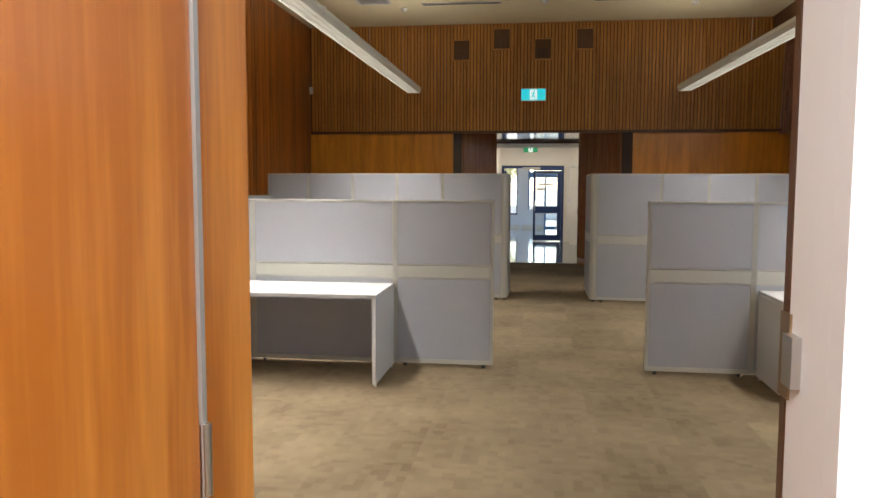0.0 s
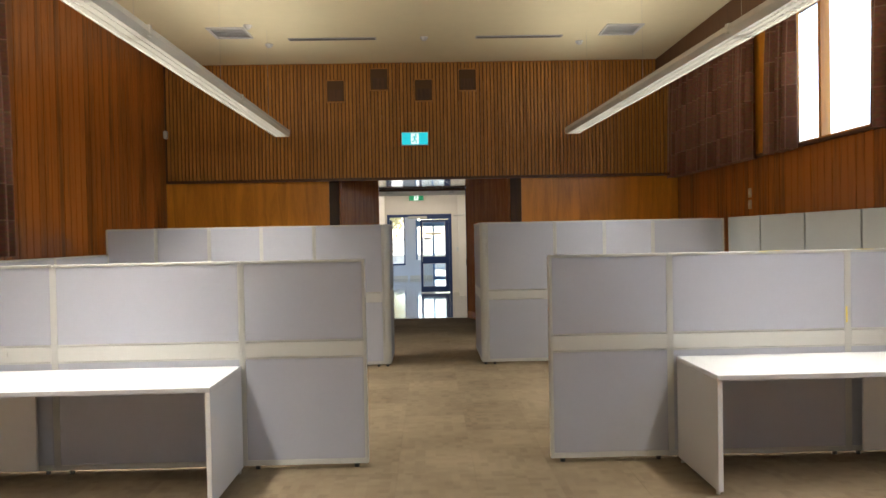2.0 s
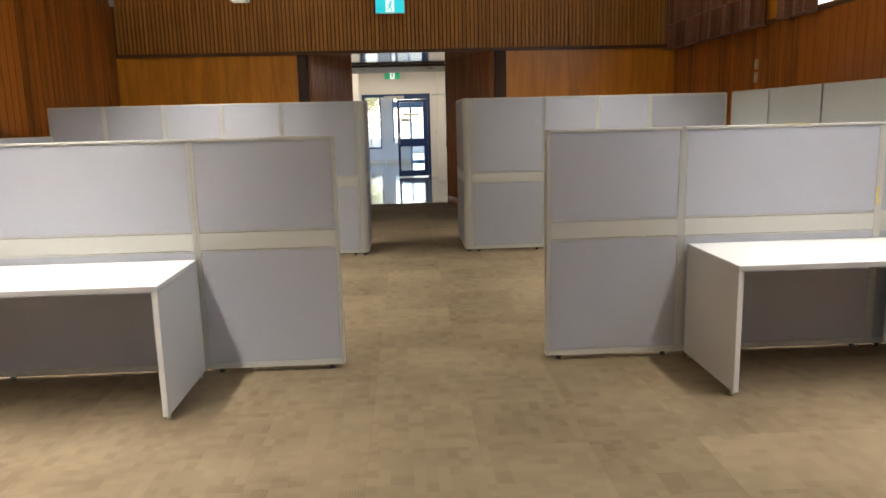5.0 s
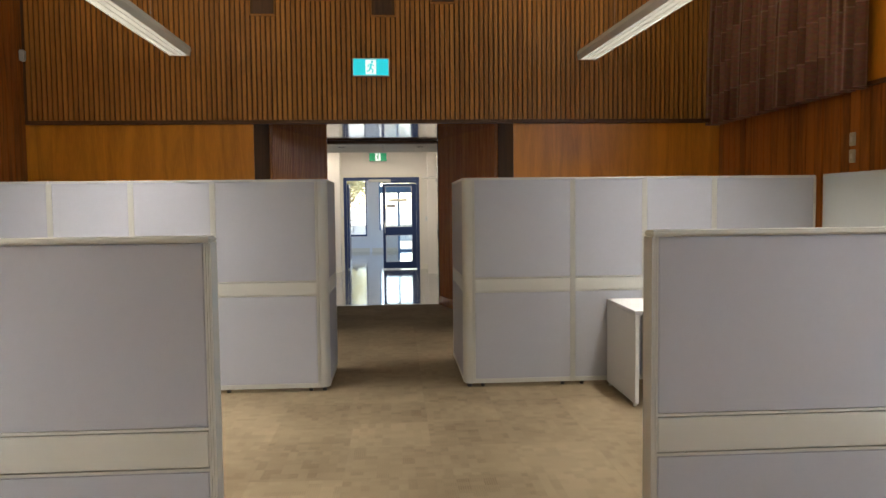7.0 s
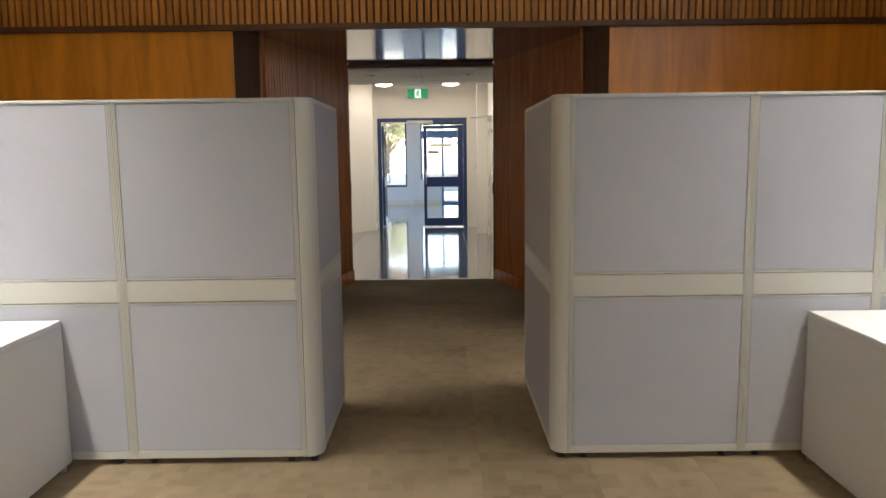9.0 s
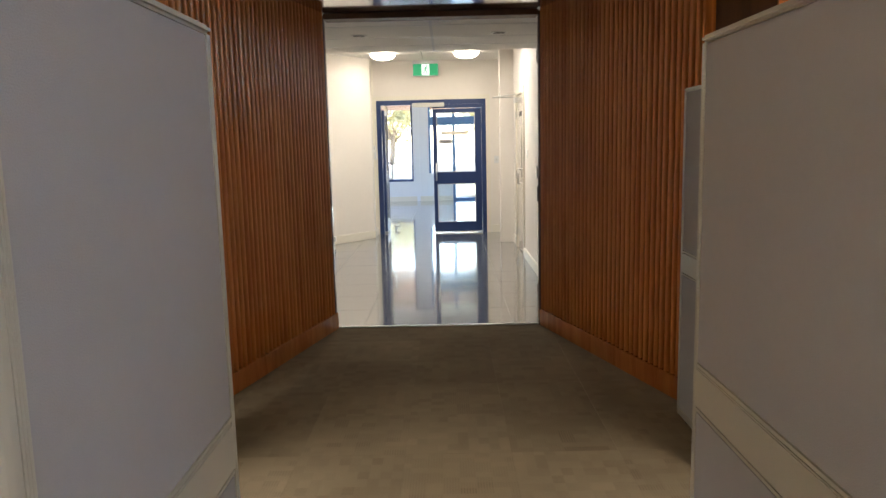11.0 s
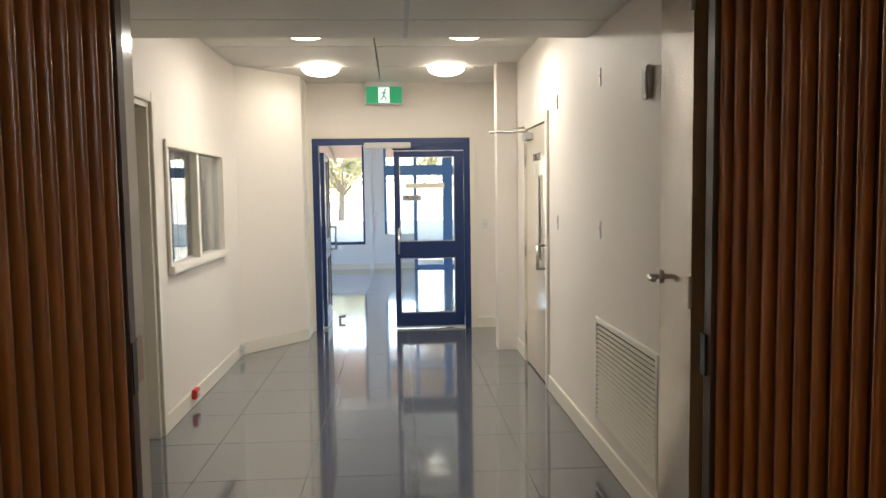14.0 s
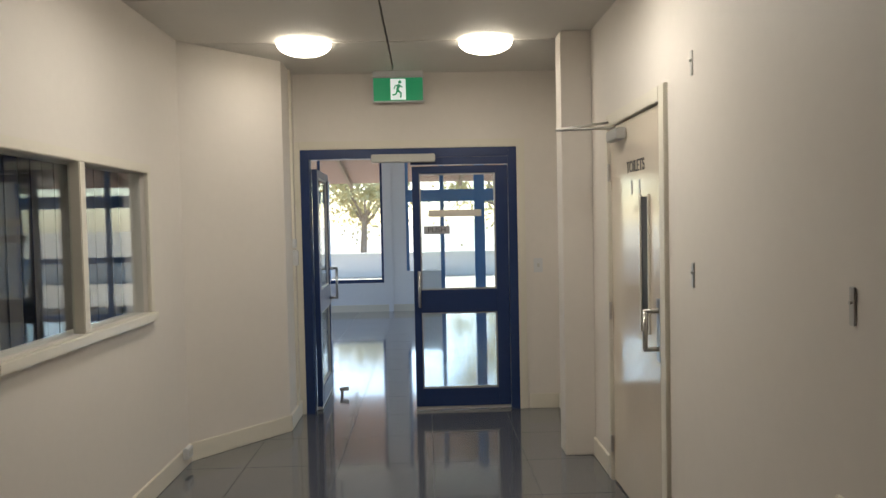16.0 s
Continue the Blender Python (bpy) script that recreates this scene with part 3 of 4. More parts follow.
setting(bpart("wall_lobby_north_east", (1.11, YD, 0), (CR + 0.12, YD + 0.13, 2.15), "white_wall"), "cream white wall beside the blue doors", "wall")
setting(bpart("ceiling_lobby_low", (CL, YT + 0.13, ZL), (CR, YB, ZU + 0.05), "ceiling2"), "lowered white ceiling boards with downlights", "ceiling")
bm = bmesh.new()
for y0, y1 in ((18.2, 18.8), (18.81, 20.0), (20.01, 20.95), (20.96, YD)):
    add_box(bm, (CL, y0 + 0.003, ZU), (0.13, y1, ZU + 0.06))
    add_box(bm, (0.14, y0 + 0.003, ZU), (CR, y1, ZU + 0.06))
setting(part("ceiling_lobby", bm, "ceiling2", bevel=0.003), "white ceiling boards with fine joints", "ceiling")
setting(bpart("roof_lobby", (-4.5, YT, ZU + 0.06), (6.0, 29.2, ZU + 0.2), "white_wall"), "plain slab above the lobby ceiling", "ceiling")
bm = bmesh.new()
for x in (0.36,):
    add_box(bm, (x - 0.012, YT + 0.2, ZL - 0.004), (x + 0.012, YB, ZL + 0.002))
for y in (16.5, 17.2, 17.75):
    add_box(bm, (CL, y - 0.004, ZL - 0.002), (CR, y + 0.004, ZL + 0.002))
setting(part("ceiling_bar_trim", bm, "alu"), "pale metal joint strip of the lowered ceiling", "trim")


def skirting(a, b, z=0.12, t=0.016, mt="trim"):
    a, b = Vector((*a, 0)), Vector((*b, 0))
    d = b - a
    m = Matrix.Translation(a) @ Matrix.Rotation(math.atan2(d.y, d.x), 4, "Z")
    bm = bmesh.new()
    add_box(bm, (0, 0, 0), (d.length, t, z), m)
    setting(part("baseboard", bm, mt, bevel=0.004), "cream painted skirting board", "baseboard")


for a, b in (((CL, DW0 - 0.06), (CL, YT + 0.13)), ((CL, 20.85), (CL, DW1 + 0.06)), ((-0.68, 21.5), (CL, 20.85)), ((-0.68, YD), (-0.68, 21.5)),
             ((CR, YT + 0.13), (CR, 19.28)), ((CR, 20.36), (CR, 20.75)), ((CR, 20.93), (CR, YD)), ((1.42, YD), (1.18, YD))):
    skirting(a, b)


# ---- hall: windows, curtains ----
def side_window(y0, y1, mull):
    w = thing("window_east", pose(XR + 0.12, 0, ZR), "clerestory window in timber frame with pale sky behind", "window", kind="structure")
    h = 3.92 - ZR
    for a, b in ((y0 - 0.05, y0), (mull - 0.025, mull + 0.025), (y1, y1 + 0.05)):
        bpart("frame_upright", (-0.05, a, 0), (0.05, b, h), "panel", w, "varnished timber upright", bevel=0.004)
    for a, b in ((y0, mull - 0.025), (mull + 0.025, y1)):
        bpart("frame_bottom", (-0.05, a, 0), (0.05, b, 0.04), "panel", w)
        p = bpart("pane", (-0.003, a, 0.04), (0.003, b, h), "glass", w, "clear glass pane")
        p.visible_shadow = False


side_window(8.62, 10.05, 9.47)
side_window(4.3, 6.5, 5.4)


def curtain(y0, y1, x=XR - 0.06, z0=ZR - 0.05, z1=3.95, folds=None, side=1):
    n = folds or max(3, int((y1 - y0) / 0.17))
    seg = n * 8
    bm = bmesh.new()
    uvl = bm.loops.layers.uv.new("UVMap")
    cols = []
    ph = random.uniform(0, 6)
    for i in range(seg + 1):
        f = i / seg
        y = y0 + (y1 - y0) * f
        dx = 0.10 * math.sin(f * n * 2 * math.pi + ph + 0.8 * math.sin(f * 9 + ph)) + 0.012 * math.sin(f * n * 4.7 + ph)
        cols.append([bm.verts.new((x + dx * k, y + 0.01 * math.sin(i * 1.7) * k, z)) for z, k in ((z0, 1.15), ((z0 + z1) / 2, 1.0), (z1, 0.6))])
    ln = (y1 - y0) * 1.6
    for i in range(seg):
        for j in range(2):
            fc = bm.faces.new((cols[i][j], cols[i + 1][j], cols[i + 1][j + 1], cols[i][j + 1]))
            for lp, (a, b) in zip(fc.loops, ((i, j), (i + 1, j), (i + 1, j + 1), (i, j + 1))):
                lp[uvl].uv = (a / seg * ln, b * (z1 - z0) / 2)
    me = bpy.data.meshes.new("cloth")
    bm.to_mesh(me)
    bm.free()
    me.materials.append(M["curtain"])
    for p in me.polygons:
        p.use_smooth = True
    c = thing("curtain", pose(0, 0, 0), "gathered russet curtain with a faded woven check", "curtain", "clerestory curtains")
    o = new("cloth", me)
    o.parent = c
    so = o.modifiers.new("thick", "SOLIDIFY")
    so.thickness = 0.004
    tr = bpart("track", (x - 0.02, y0, z1 - 0.03), (x + 0.03, y1, z1 + 0.0), "darkwood", c, "dark curtain track")
    return c


curtain(10.60, 13.42)
curtain(9.67, 10.34)
curtain(7.05, 8.30)
curtain(2.7, 4.2)
curtain(8.05, 9.12, x=XL + 0.09, z0=1.42, z1=ZC - 0.05)

# ---- hall: partitions ----
def partition(m, w, h, label, group, band=0.80, post_l=True, post_r=True):
    """One screen: aluminium frame, two fabric panels on each side and a cable band between."""
    p = thing("partition_screen", m, label, "partition", group)
    t = 0.035
    f = 0.02
    for x in (0.001, w - f):
        front = [(0.0, t), (0.0050, t), (0.0055, t - 0.003), (0.0067, t - 0.003), (0.0072, t), (0.0118, t), (0.0123, t - 0.003), (0.0135, t - 0.003), (0.0140, t), (f - 0.001, t)]
        prof = [(x + px_, -py_) for px_, py_ in front] + [(x + px_, py_) for px_, py_ in reversed(front)]
        bm = bmesh.new()
        rings = [[bm.verts.new((px_, py_, z)) for px_, py_ in prof] for z in (0.03, h - 0.0185)]
        n = len(prof)
        for i in range(n):
            bm.faces.new((rings[0][i], rings[0][(i + 1) % n], rings[1][(i + 1) % n], rings[1][i]))
        bm.faces.new(rings[0])
        bm.faces.new(rings[1])
        part("post", bm, "frame", p, "grooved aluminium post")
    bpart("top_cap", (0, -t - 0.003, h - 0.018), (w, t + 0.003, h), "frame", p, "cream top cap", bevel=0.006)
    bpart("bottom_rail", (f, -t, 0.03), (w - f, t, 0.065), "frame", p, bevel=0.003)
    bpart("cable_band", (f, -t - 0.001, band - 0.05), (w - f, t + 0.001, band + 0.05), "frame", p, "cream cable band", bevel=0.003)
    for s in (-1, 1):
        for z0, z1 in ((0.066, band - 0.062), (band + 0.063, h - 0.019)):
            bpart("fabric_panel", (f + 0.001, s * 0.012, z0), (w - f - 0.001, s * (t - 0.002), z1), "fabric", p, "pale grey-lilac woven fabric", bevel=0.003)
        for z in (band - 0.061, band + 0.054):
            bpart("bead", (f, s * (t - 0.010), z), (w - f, s * (t - 0.001), z + 0.008), "frame", p)
    for x in (0.08, w - 0.08):
        cpart("foot", (x, 0, 0), (x, 0, 0.032), 0.016, "black", p, "black levelling foot")
    return p


LOW, HIGH = 1.39, 1.685
ROW1, ROW2 = 7.115, 10.885
for x0, x1 in ((-3.27, -2.0), (-2.0, -0.77), (-0.77, 0.05), (1.275, 2.085), (2.085, 3.29), (3.29, 4.0)):
    partition(pose(x0, ROW1, 0), x1 - x0, LOW, "low office screen in pale grey fabric and cream frame", "low front screens")
for x0, x1 in ((-3.30, -2.72), (-2.72, -2.10), (-2.10, -1.49), (-1.49, -0.87), (-0.87, -0.061), (1.161, 1.976), (1.976, 2.566), (2.566, 3.145), (3.145, 4.0)):
    partition(pose(x0, ROW2, 0), x1 - x0, HIGH, "tall office screen in pale grey fabric and cream frame", "tall back screens", band=0.825)
for x, ln_ in ((-0.023, 0.74), (1.123, 1.05)):
    partition(pose(x, ROW2 + 0.037, 0, 0, 0, 90), ln_, HIGH, "tall return screen beside the aisle in grey fabric", "tall back screens", band=0.825)
for y0, y1 in ((7.16, 8.4), (8.4, 9.62), (9.62, 10.84)):
    partition(pose(-3.30, y0, 0, 0, 0, 90), y1 - y0, LOW, "low side screen along the boarded wall", "low side screens")


for x, y0 in ((1.68, 13.13), (-0.80, 12.92)):
    partition(pose(x, y0, 0, 0, 0, 90), 0.70, HIGH, "tall short screen standing at the passage mouth", "passage mouth screens", band=0.825)


def corner_post(x, s):
    """A quarter-round post whose outer face stands at x and turns from the front to the aisle side."""
    p = thing("corner_post", pose(x, ROW2 - 0.036, 0), "rounded cream aluminium corner post of the screens", "partition", "screen corner posts")
    r = 0.071

    def quarter(r_, z0, z1):
        bm = bmesh.new()
        prof = [(-s * (r - r_ * math.sin(a)), r - r_ * math.cos(a)) for a in (radians(9 * k) for k in range(11))]
        prof.append((-s * r, r))
        rings = [[bm.verts.new((px_, py_, z)) for px_, py_ in prof] for z in (z0, z1)]
        n = len(prof)
        for i in range(n):
            bm.faces.new((rings[0][i], rings[0][(i + 1) % n], rings[1][(i + 1) % n], rings[1][i]))
        bm.faces.new(rings[0])
        bm.faces.new(rings[1])
        return bm

    part("shaft", quarter(r, 0.03, HIGH - 0.019), "frame", p)
    part("cap", quarter(r + 0.002, HIGH - 0.018, HIGH), "frame", p, "pale rounded cap")
    cpart("foot", (-s * 0.045, 0.04, 0), (-s * 0.045, 0.04, 0.03), 0.018, "black", p)


corner_post(0.012, 1)
corner_post(1.088, -1)
# marks left on the low screens
for x, z0, z1, w in ((2.70, LOW, LOW + 0.002, 0.14), (3.36, LOW, LOW + 0.002, 0.11)):
    tagged(bpart("tape_strip", (x, ROW1 - 0.036, z0), (x + w, ROW1 - 0.01, z1), "yellow"), "strip of yellow tape stuck on the screen cap", "tape", "tape strips")
tagged(bpart("tape_strip", (3.275, ROW1 - 0.0372, 0.90), (3.285, ROW1 - 0.0352, 1.01), "yellow"), "strip of yellow tape stuck on the screen post", "tape", "tape strips")
tagged(bpart("power_outlet", (-2.42, ROW1 - 0.042, 0.79), (-2.30, ROW1 - 0.036, 0.83), "frame", bevel=0.003), "cream double power outlet in the cable band", "outlet", "screen outlets")
tagged(bpart("power_outlet", (3.5, ROW1 - 0.042, 0.79), (3.64, ROW1 - 0.036, 0.83), "frame", bevel=0.003), "cream double power outlet in the cable band", "outlet", "screen outlets")


# ---- hall: desks ----
def desk(x0, x1, y0, y1, end, board, h=0.70):
    d = thing("desk", pose(0, 0, 0), "empty white laminate desk against the office screens", "desk", "screen desks")
    bpart("worktop", (x0, y0, h - 0.03), (x1, y1, h), "laminate", d, "white laminate worktop", bevel=0.003)
    bpart("edge_strip", (x0, y0 - 0.002, h - 0.028), (x1, y0 - 0.0003, h - 0.002), "edge", d, "grey edge strip")
    xs = (x1 - 0.03, x1 - 0.001) if end > 0 else (x0 + 0.001, x0 + 0.03)
    xo = (x0 + 0.001, x0 + 0.03) if end > 0 else (x1 - 0.03, x1 - 0.001)
    for k, q in enumerate((xs, xo)):
        lg = bpart("end_panel", (q[0], y0 + 0.004, 0.025), (q[1], y1, h - 0.031), "laminate", d, "white end panel", bevel=0.002)
        for y in (y0 + 0.05, y1 - 0.05):
            cpart("foot", ((q[0] + q[1]) / 2, y, 0), ((q[0] + q[1]) / 2, y, 0.026), 0.012, "steel", lg)
    bpart("modesty_panel", (board[0], y1 - 0.09, 0.06), (board[1], y1 - 0.07, h - 0.031), "laminate", d, "white board below the worktop", bevel=0.002)


desk(-3.22, -0.775, 6.375, 7.07, 1, (-3.18, -2.08))
desk(2.122, 3.98, 6.38, 7.07, -1, (3.33, 3.94))
desk(-3.22, -1.155, 10.16, 10.84, 1, (-3.18, -2.7))
desk(2.252, 3.98, 10.13, 10.84, -1, (3.5, 3.94))


def cupboard(y0, y1):
    c = thing("cupboard", pose(4.03, y0, 0), "tall pale grey laminate cupboard along the wall", "cupboard", "wall cupboards")
    w = y1 - y0
    bpart("body", (0.02, 0.004, 0.0), (0.28, w - 0.004, HIGH), "edge", c)
    dr = bpart("door", (0.0, 0.012, 0.08), (0.019, w - 0.012, HIGH + 0.005), "cabinet", c, "pale grey door", bevel=0.003)
    cpart("knob", (-0.02, w - 0.08, 0.95), (0.0, w - 0.08, 0.95), 0.012, "steel", dr)


for y0, y1 in ((7.24, 8.15), (8.15, 9.05), (9.05, 9.98), (9.98, 10.82)):
    cupboard(y0, y1)


# ---- hall: pendant lamps ----
def pendant(px, py, turn):
    p = thing("pendant_lamp", pose(px, py, PENDANT_Z, 0, 0, turn), "long suspended aluminium louvre lamp with lit tubes", "pendant lamp", "hall pendants")
    w, h = 0.115, 0.085
    y0, y1 = -PENDANT_LENGTH, 0.0
    for s in (-1, 1):
        bm = bmesh.new()
        prof = [(s * w * 0.72, 0.0), (s * w * 0.78, 0.0), (s * w, h * 0.5), (s * w * 0.95, h), (s * w * 0.88, h), (s * w * 0.9, h * 0.5)]
        rings = [[bm.verts.new((x, y, z)) for x, z in prof] for y in (y0, y1)]
        for i in range(6):
            bm.faces.new((rings[0][i], rings[0][(i + 1) % 6], rings[1][(i + 1) % 6], rings[1][i]))
        bm.faces.new(rings[0])
        bm.faces.new(rings[1])
        part("side_rail", bm, "housing", p, "pale aluminium side rail")
    bpart("diffuser", (-w * 0.7, y0 + 0.02, 0.05), (w * 0.7, y1 - 0.02, 0.062), "tube", p, "lit white diffuser")
    for y in (y0, y1):
        s = 0.012
        bpart("end_cap", (-w * 0.9, y - s, 0.0), (w * 0.9, y + s, h), "housing", p, bevel=0.004)
    bm = bmesh.new()
    y = y0 + 0.04
    while y < y1 - 0.03:
        add_box(bm, (-w * 0.7, y, 0.004), (w * 0.7, y + 0.004, 0.048))
        y += 0.045
    for x in (-0.03, 0.03):
        add_box(bm, (x - 0.001, y0 + 0.02, 0.004), (x + 0.001, y1 - 0.02, 0.04))
    tagged(part("louvre", bm, "louvre", p, "bright aluminium cross blades"), kind="stuff")
    y = y0 + 0.8
    while y < y1:
        cpart("suspension_wire", (0, y, h), (0, y, ZC - PENDANT_Z), 0.0012, "steel", p, seg=6)
        y += 2.1
    for k in range(1, 4):
        bpart("joint_sleeve", (-w * 1.02, y0 + k * 2.5 - 0.02, h * 0.2), (w * 1.02, y0 + k * 2.5 + 0.02, h + 0.01), "housing", p)


for px, py, turn in PENDANTS:
    pendant(px, py, turn)


# ---- hall: ceiling and wall fittings ----
def diffuser(x, y):
    d = thing("ceiling_vent", pose(x, y, ZC), "square white louvred air diffuser in the ceiling", "ceiling vent", "ceiling diffusers")
    bm = bmesh.new()
    a = 0.24
    for lo, hi in (((-a, -a, -0.02), (a, -a + 0.03, 0)), ((-a, a - 0.03, -0.02), (a, a, 0)), ((-a, -a + 0.03, -0.02), (-a + 0.03, a - 0.03, 0)), ((a - 0.03, -a + 0.03, -0.02), (a, a - 0.03, 0))):
        add_box(bm, lo, hi)
    part("rim", bm, "laminate", d)
    bpart("throat", (-a + 0.03, -a + 0.03, -0.004), (a - 0.03, a - 0.03, 0), "edge", d, "dark throat")
    for k in range(6):
        y = -0.17 + k * 0.068
        bpart("blade", (-a + 0.03, -0.024, -0.0015), (a - 0.03, 0.024, 0.0015), "laminate", d, m=pose(0, y, -0.016, 14))


diffuser(-2.02, 11.7)
diffuser(3.05, 11.78)
for x0, x1 in ((-1.34, -0.17), (1.16, 2.33)):
    s_ = thing("slot_vent", pose(0, 12.06, ZC), "long narrow grey slot vent in the ceiling", "ceiling vent", "slot vents")
    bpart("frame", (x0, -0.05, -0.012), (x1, 0.05, 0), "edge", s_, bevel=0.003)
    for k in (-0.022, 0.022):
        bpart("slot", (x0 + 0.02, k - 0.012, -0.014), (x1 - 0.02, k + 0.012, -0.0122), "black", s_)
for x, y in ((-1.65, 12.3), (0.47, 12.05), (2.62, 12.35), (2.73, 10.36), (-1.72, 11.4)):
    s_ = thing("smoke_detector", pose(x, y, ZC), "small round white detector on the ceiling", "detector", "ceiling detectors")
    cpart("base", (0, 0, -0.014), (0, 0, 0), 0.055, "laminate", s_, seg=20)
    cpart("dome", (0, 0, -0.045), (0, 0, -0.014), 0.03, "laminate", s_, seg=20, r2=0.045)
for x, z in ((-0.895, 3.775), (-0.23, 3.945), (0.445, 3.77), (1.12, 3.92)):
    v = thing("wall_vent", pose(x, YN, z), "small dark square vent box among the wall battens", "vent", "wall vents")
    bpart("body", (-0.13, -0.008, -0.165), (0.13, 0.034, 0.165), "shadowgap", v)
    for a, b in (((-0.14, -0.022, 0.155), (0.14, 0.03, 0.17)), ((-0.14, -0.022, -0.17), (0.14, 0.03, -0.16)), ((-0.14, -0.022, -0.16), (-0.13, 0.03, 0.155)), ((0.13, -0.022, -0.16), (0.14, 0.03, 0.155))):
        bpart("rim", a, b, "batten", v)
    bpart("mesh_panel", (-0.1, -0.011, -0.15), (0.1, -0.0082, 0.02), "darkwood", v, "dark mesh")


def exit_sign(m, col, label):
    e = thing("exit_sign", m, label, "exit sign", "exit signs")
    bpart("box", (-0.205, 0, -0.10), (0.205, 0.04, 0.10), "laminate", e, bevel=0.005)
    bpart("panel", (-0.195, -0.004, -0.09), (0.195, -0.0005, 0.09), col, e)
    bpart("white_field", (-0.06, -0.007, -0.082), (0.06, -0.0045, 0.082), "sign_white", e)
    bm = bmesh.new()
    y = -0.009
    bmesh.ops.create_circle(bm, cap_ends=True, segments=12, radius=0.013, matrix=Matrix.Translation((0.014, y, 0.056)) @ Matrix.Rotation(radians(90), 4, "X"))
    for p, q, r in (((0.008, 0.038), (-0.006, -0.008), 0.011), ((-0.006, -0.008), (0.024, -0.034), 0.007), ((0.024, -0.034), (0.018, -0.068), 0.006), ((-0.006, -0.008), (-0.018, -0.04), 0.007),
                    ((-0.018, -0.04), (-0.045, -0.046), 0.006), ((0.008, 0.032), (0.034, 0.014), 0.005), ((0.006, 0.034), (-0.024, 0.026), 0.005), ((-0.024, 0.026), (-0.032, 0.002), 0.005)):
        d = Vector((q[0] - p[0], 0, q[1] - p[1]))
        o = Vector((-d.z, 0, d.x)).normalized() * r
        a, b = Vector((p[0], y, p[1])), Vector((q[0], y, q[1]))
        bm.faces.new([bm.verts.new(v) for v in (a + o, b + o, b - o, a - o)])
    part("pictogram", bm, col, e, "plain exit pictogram")
    return e


e1 = exit_sign(pose(0.300, YN - 0.06, 3.025), "teal", "lit blue-green exit sign on the battens")
bpart("bracket", (-0.03, 0.04, -0.03), (0.03, 0.062, 0.03), "laminate", e1)
tagged(bpart("motion_detector", (XL + 0.002, YN - 0.11, 3.08), (XL + 0.055, YN - 0.04, 3.2), "laminate", bevel=0.01), "small white sensor on the boarded wall", "sensor")
for z in (1.98, 1.84):
    sw = thing("wall_switch", pose(XR, 10.90, z), "cream switch plate on the boarded wall", "switch", "hall switches")
    bpart("plate", (-0.014, -0.036, -0.055), (0, 0.036, 0.055), "frame", sw, bevel=0.003)
    bpart("rocker", (-0.019, -0.012, -0.02), (-0.0145, 0.012, 0.02), "laminate", sw)

# ---- lobby fittings ----
def oyster(x, y, r=0.178):
    o = thing("ceiling_light", pose(x, y, ZU), "round opal oyster light, switched on, on the ceiling", "ceiling light", "oyster lights")
    cpart("base", (0, 0, -0.025), (0, 0, 0), r * 0.93, "laminate", o, seg=32)
    bm = bmesh.new()
    bmesh.ops.create_uvsphere(bm, u_segments=32, v_segments=16, radius=r)
    bmesh.ops.delete(bm, geom=[v for v in bm.verts if v.co.z > 0.001], context="VERTS")
    for v in bm.verts:
        v.co.z = v.co.z * 0.42 - 0.018
    s = part("shade", bm, "oyster", o, "glowing opal glass shade", smooth=True)
    s.visible_shadow = True
    lamp("oyster_glow", "AREA", 0.8 if y > 20.5 else 3.0, pose(x, y, ZU - 0.105), (1, 0.94, 0.84), (0.3, 0.3))


for x, y in ((-0.415, 20.95), (0.785, 20.95), (-0.355, 19.28), (0.815, 19.28)):
    oyster(x, y)
for x in (-0.30, 0.97):
    d = thing("downlight", pose(x, 17.0, ZL), "small recessed downlight with steel rim", "downlight", "downlights")
    bm = bmesh.new()
    add_cyl(bm, (0, 0, -0.006), (0, 0, 0), 0.075, seg=24)
    part("rim", bm, "steel", d)
    cpart("reflector", (0, 0, -0.0075), (0, 0, -0.0062), 0.055, "black", d, seg=24)
    cpart("bulb", (0, 0, -0.02), (0, 0, -0.0077), 0.025, "steel", d, seg=16)
e2 = exit_sign(pose(0.168, YD - 0.08, 2.595), "green", "green running-figure exit sign below the ceiling")
bpart("gear_tray", (-0.2, 0.0, 0.10), (0.2, 0.075, 0.15), "laminate", e2, "white gear tray", bevel=0.004)


def architrave(name, pts, w, t, label, mt="trim"):
    a = thing(name, pose(0, 0, 0), label, "architrave", kind="structure")
    for lo, hi in pts:
        bpart("board", lo, hi, mt, a, bevel=0.004)
    return a


architrave("trim_blue_doors", (((-0.70, YD - 0.02, 0), (-0.635, YD - 0.001, 2.20)), ((1.106, YD - 0.02, 0), (1.17, YD - 0.001, 2.20)), ((-0.635, YD - 0.02, 2.135), (1.106, YD - 0.001, 2.20))), 0, 0, "cream architrave round the blue doors")

# blue double doors
bd = thing("blue_door_frame", pose(0, YD, 0), "dark blue painted metal frame of the double doors", "door frame", kind="structure")
bpart("jamb", (-0.635, -0.012, 0), (-0.565, 0.12, 2.135), "blue", bd, bevel=0.003)
bpart("jamb", (1.036, -0.012, 0), (1.106, 0.12, 2.135), "blue", bd, bevel=0.003)
bpart("head", (-0.565, -0.012, 2.06), (1.036, 0.12, 2.135), "blue", bd, bevel=0.003)
bpart("head_rail", (0.25, -0.008, 2.0), (1.036, 0.06, 2.059), "blue", bd)
cl = thing("door_closer", pose(0.18, YD, 2.055), "long cream door closer box on the door head", "door closer")
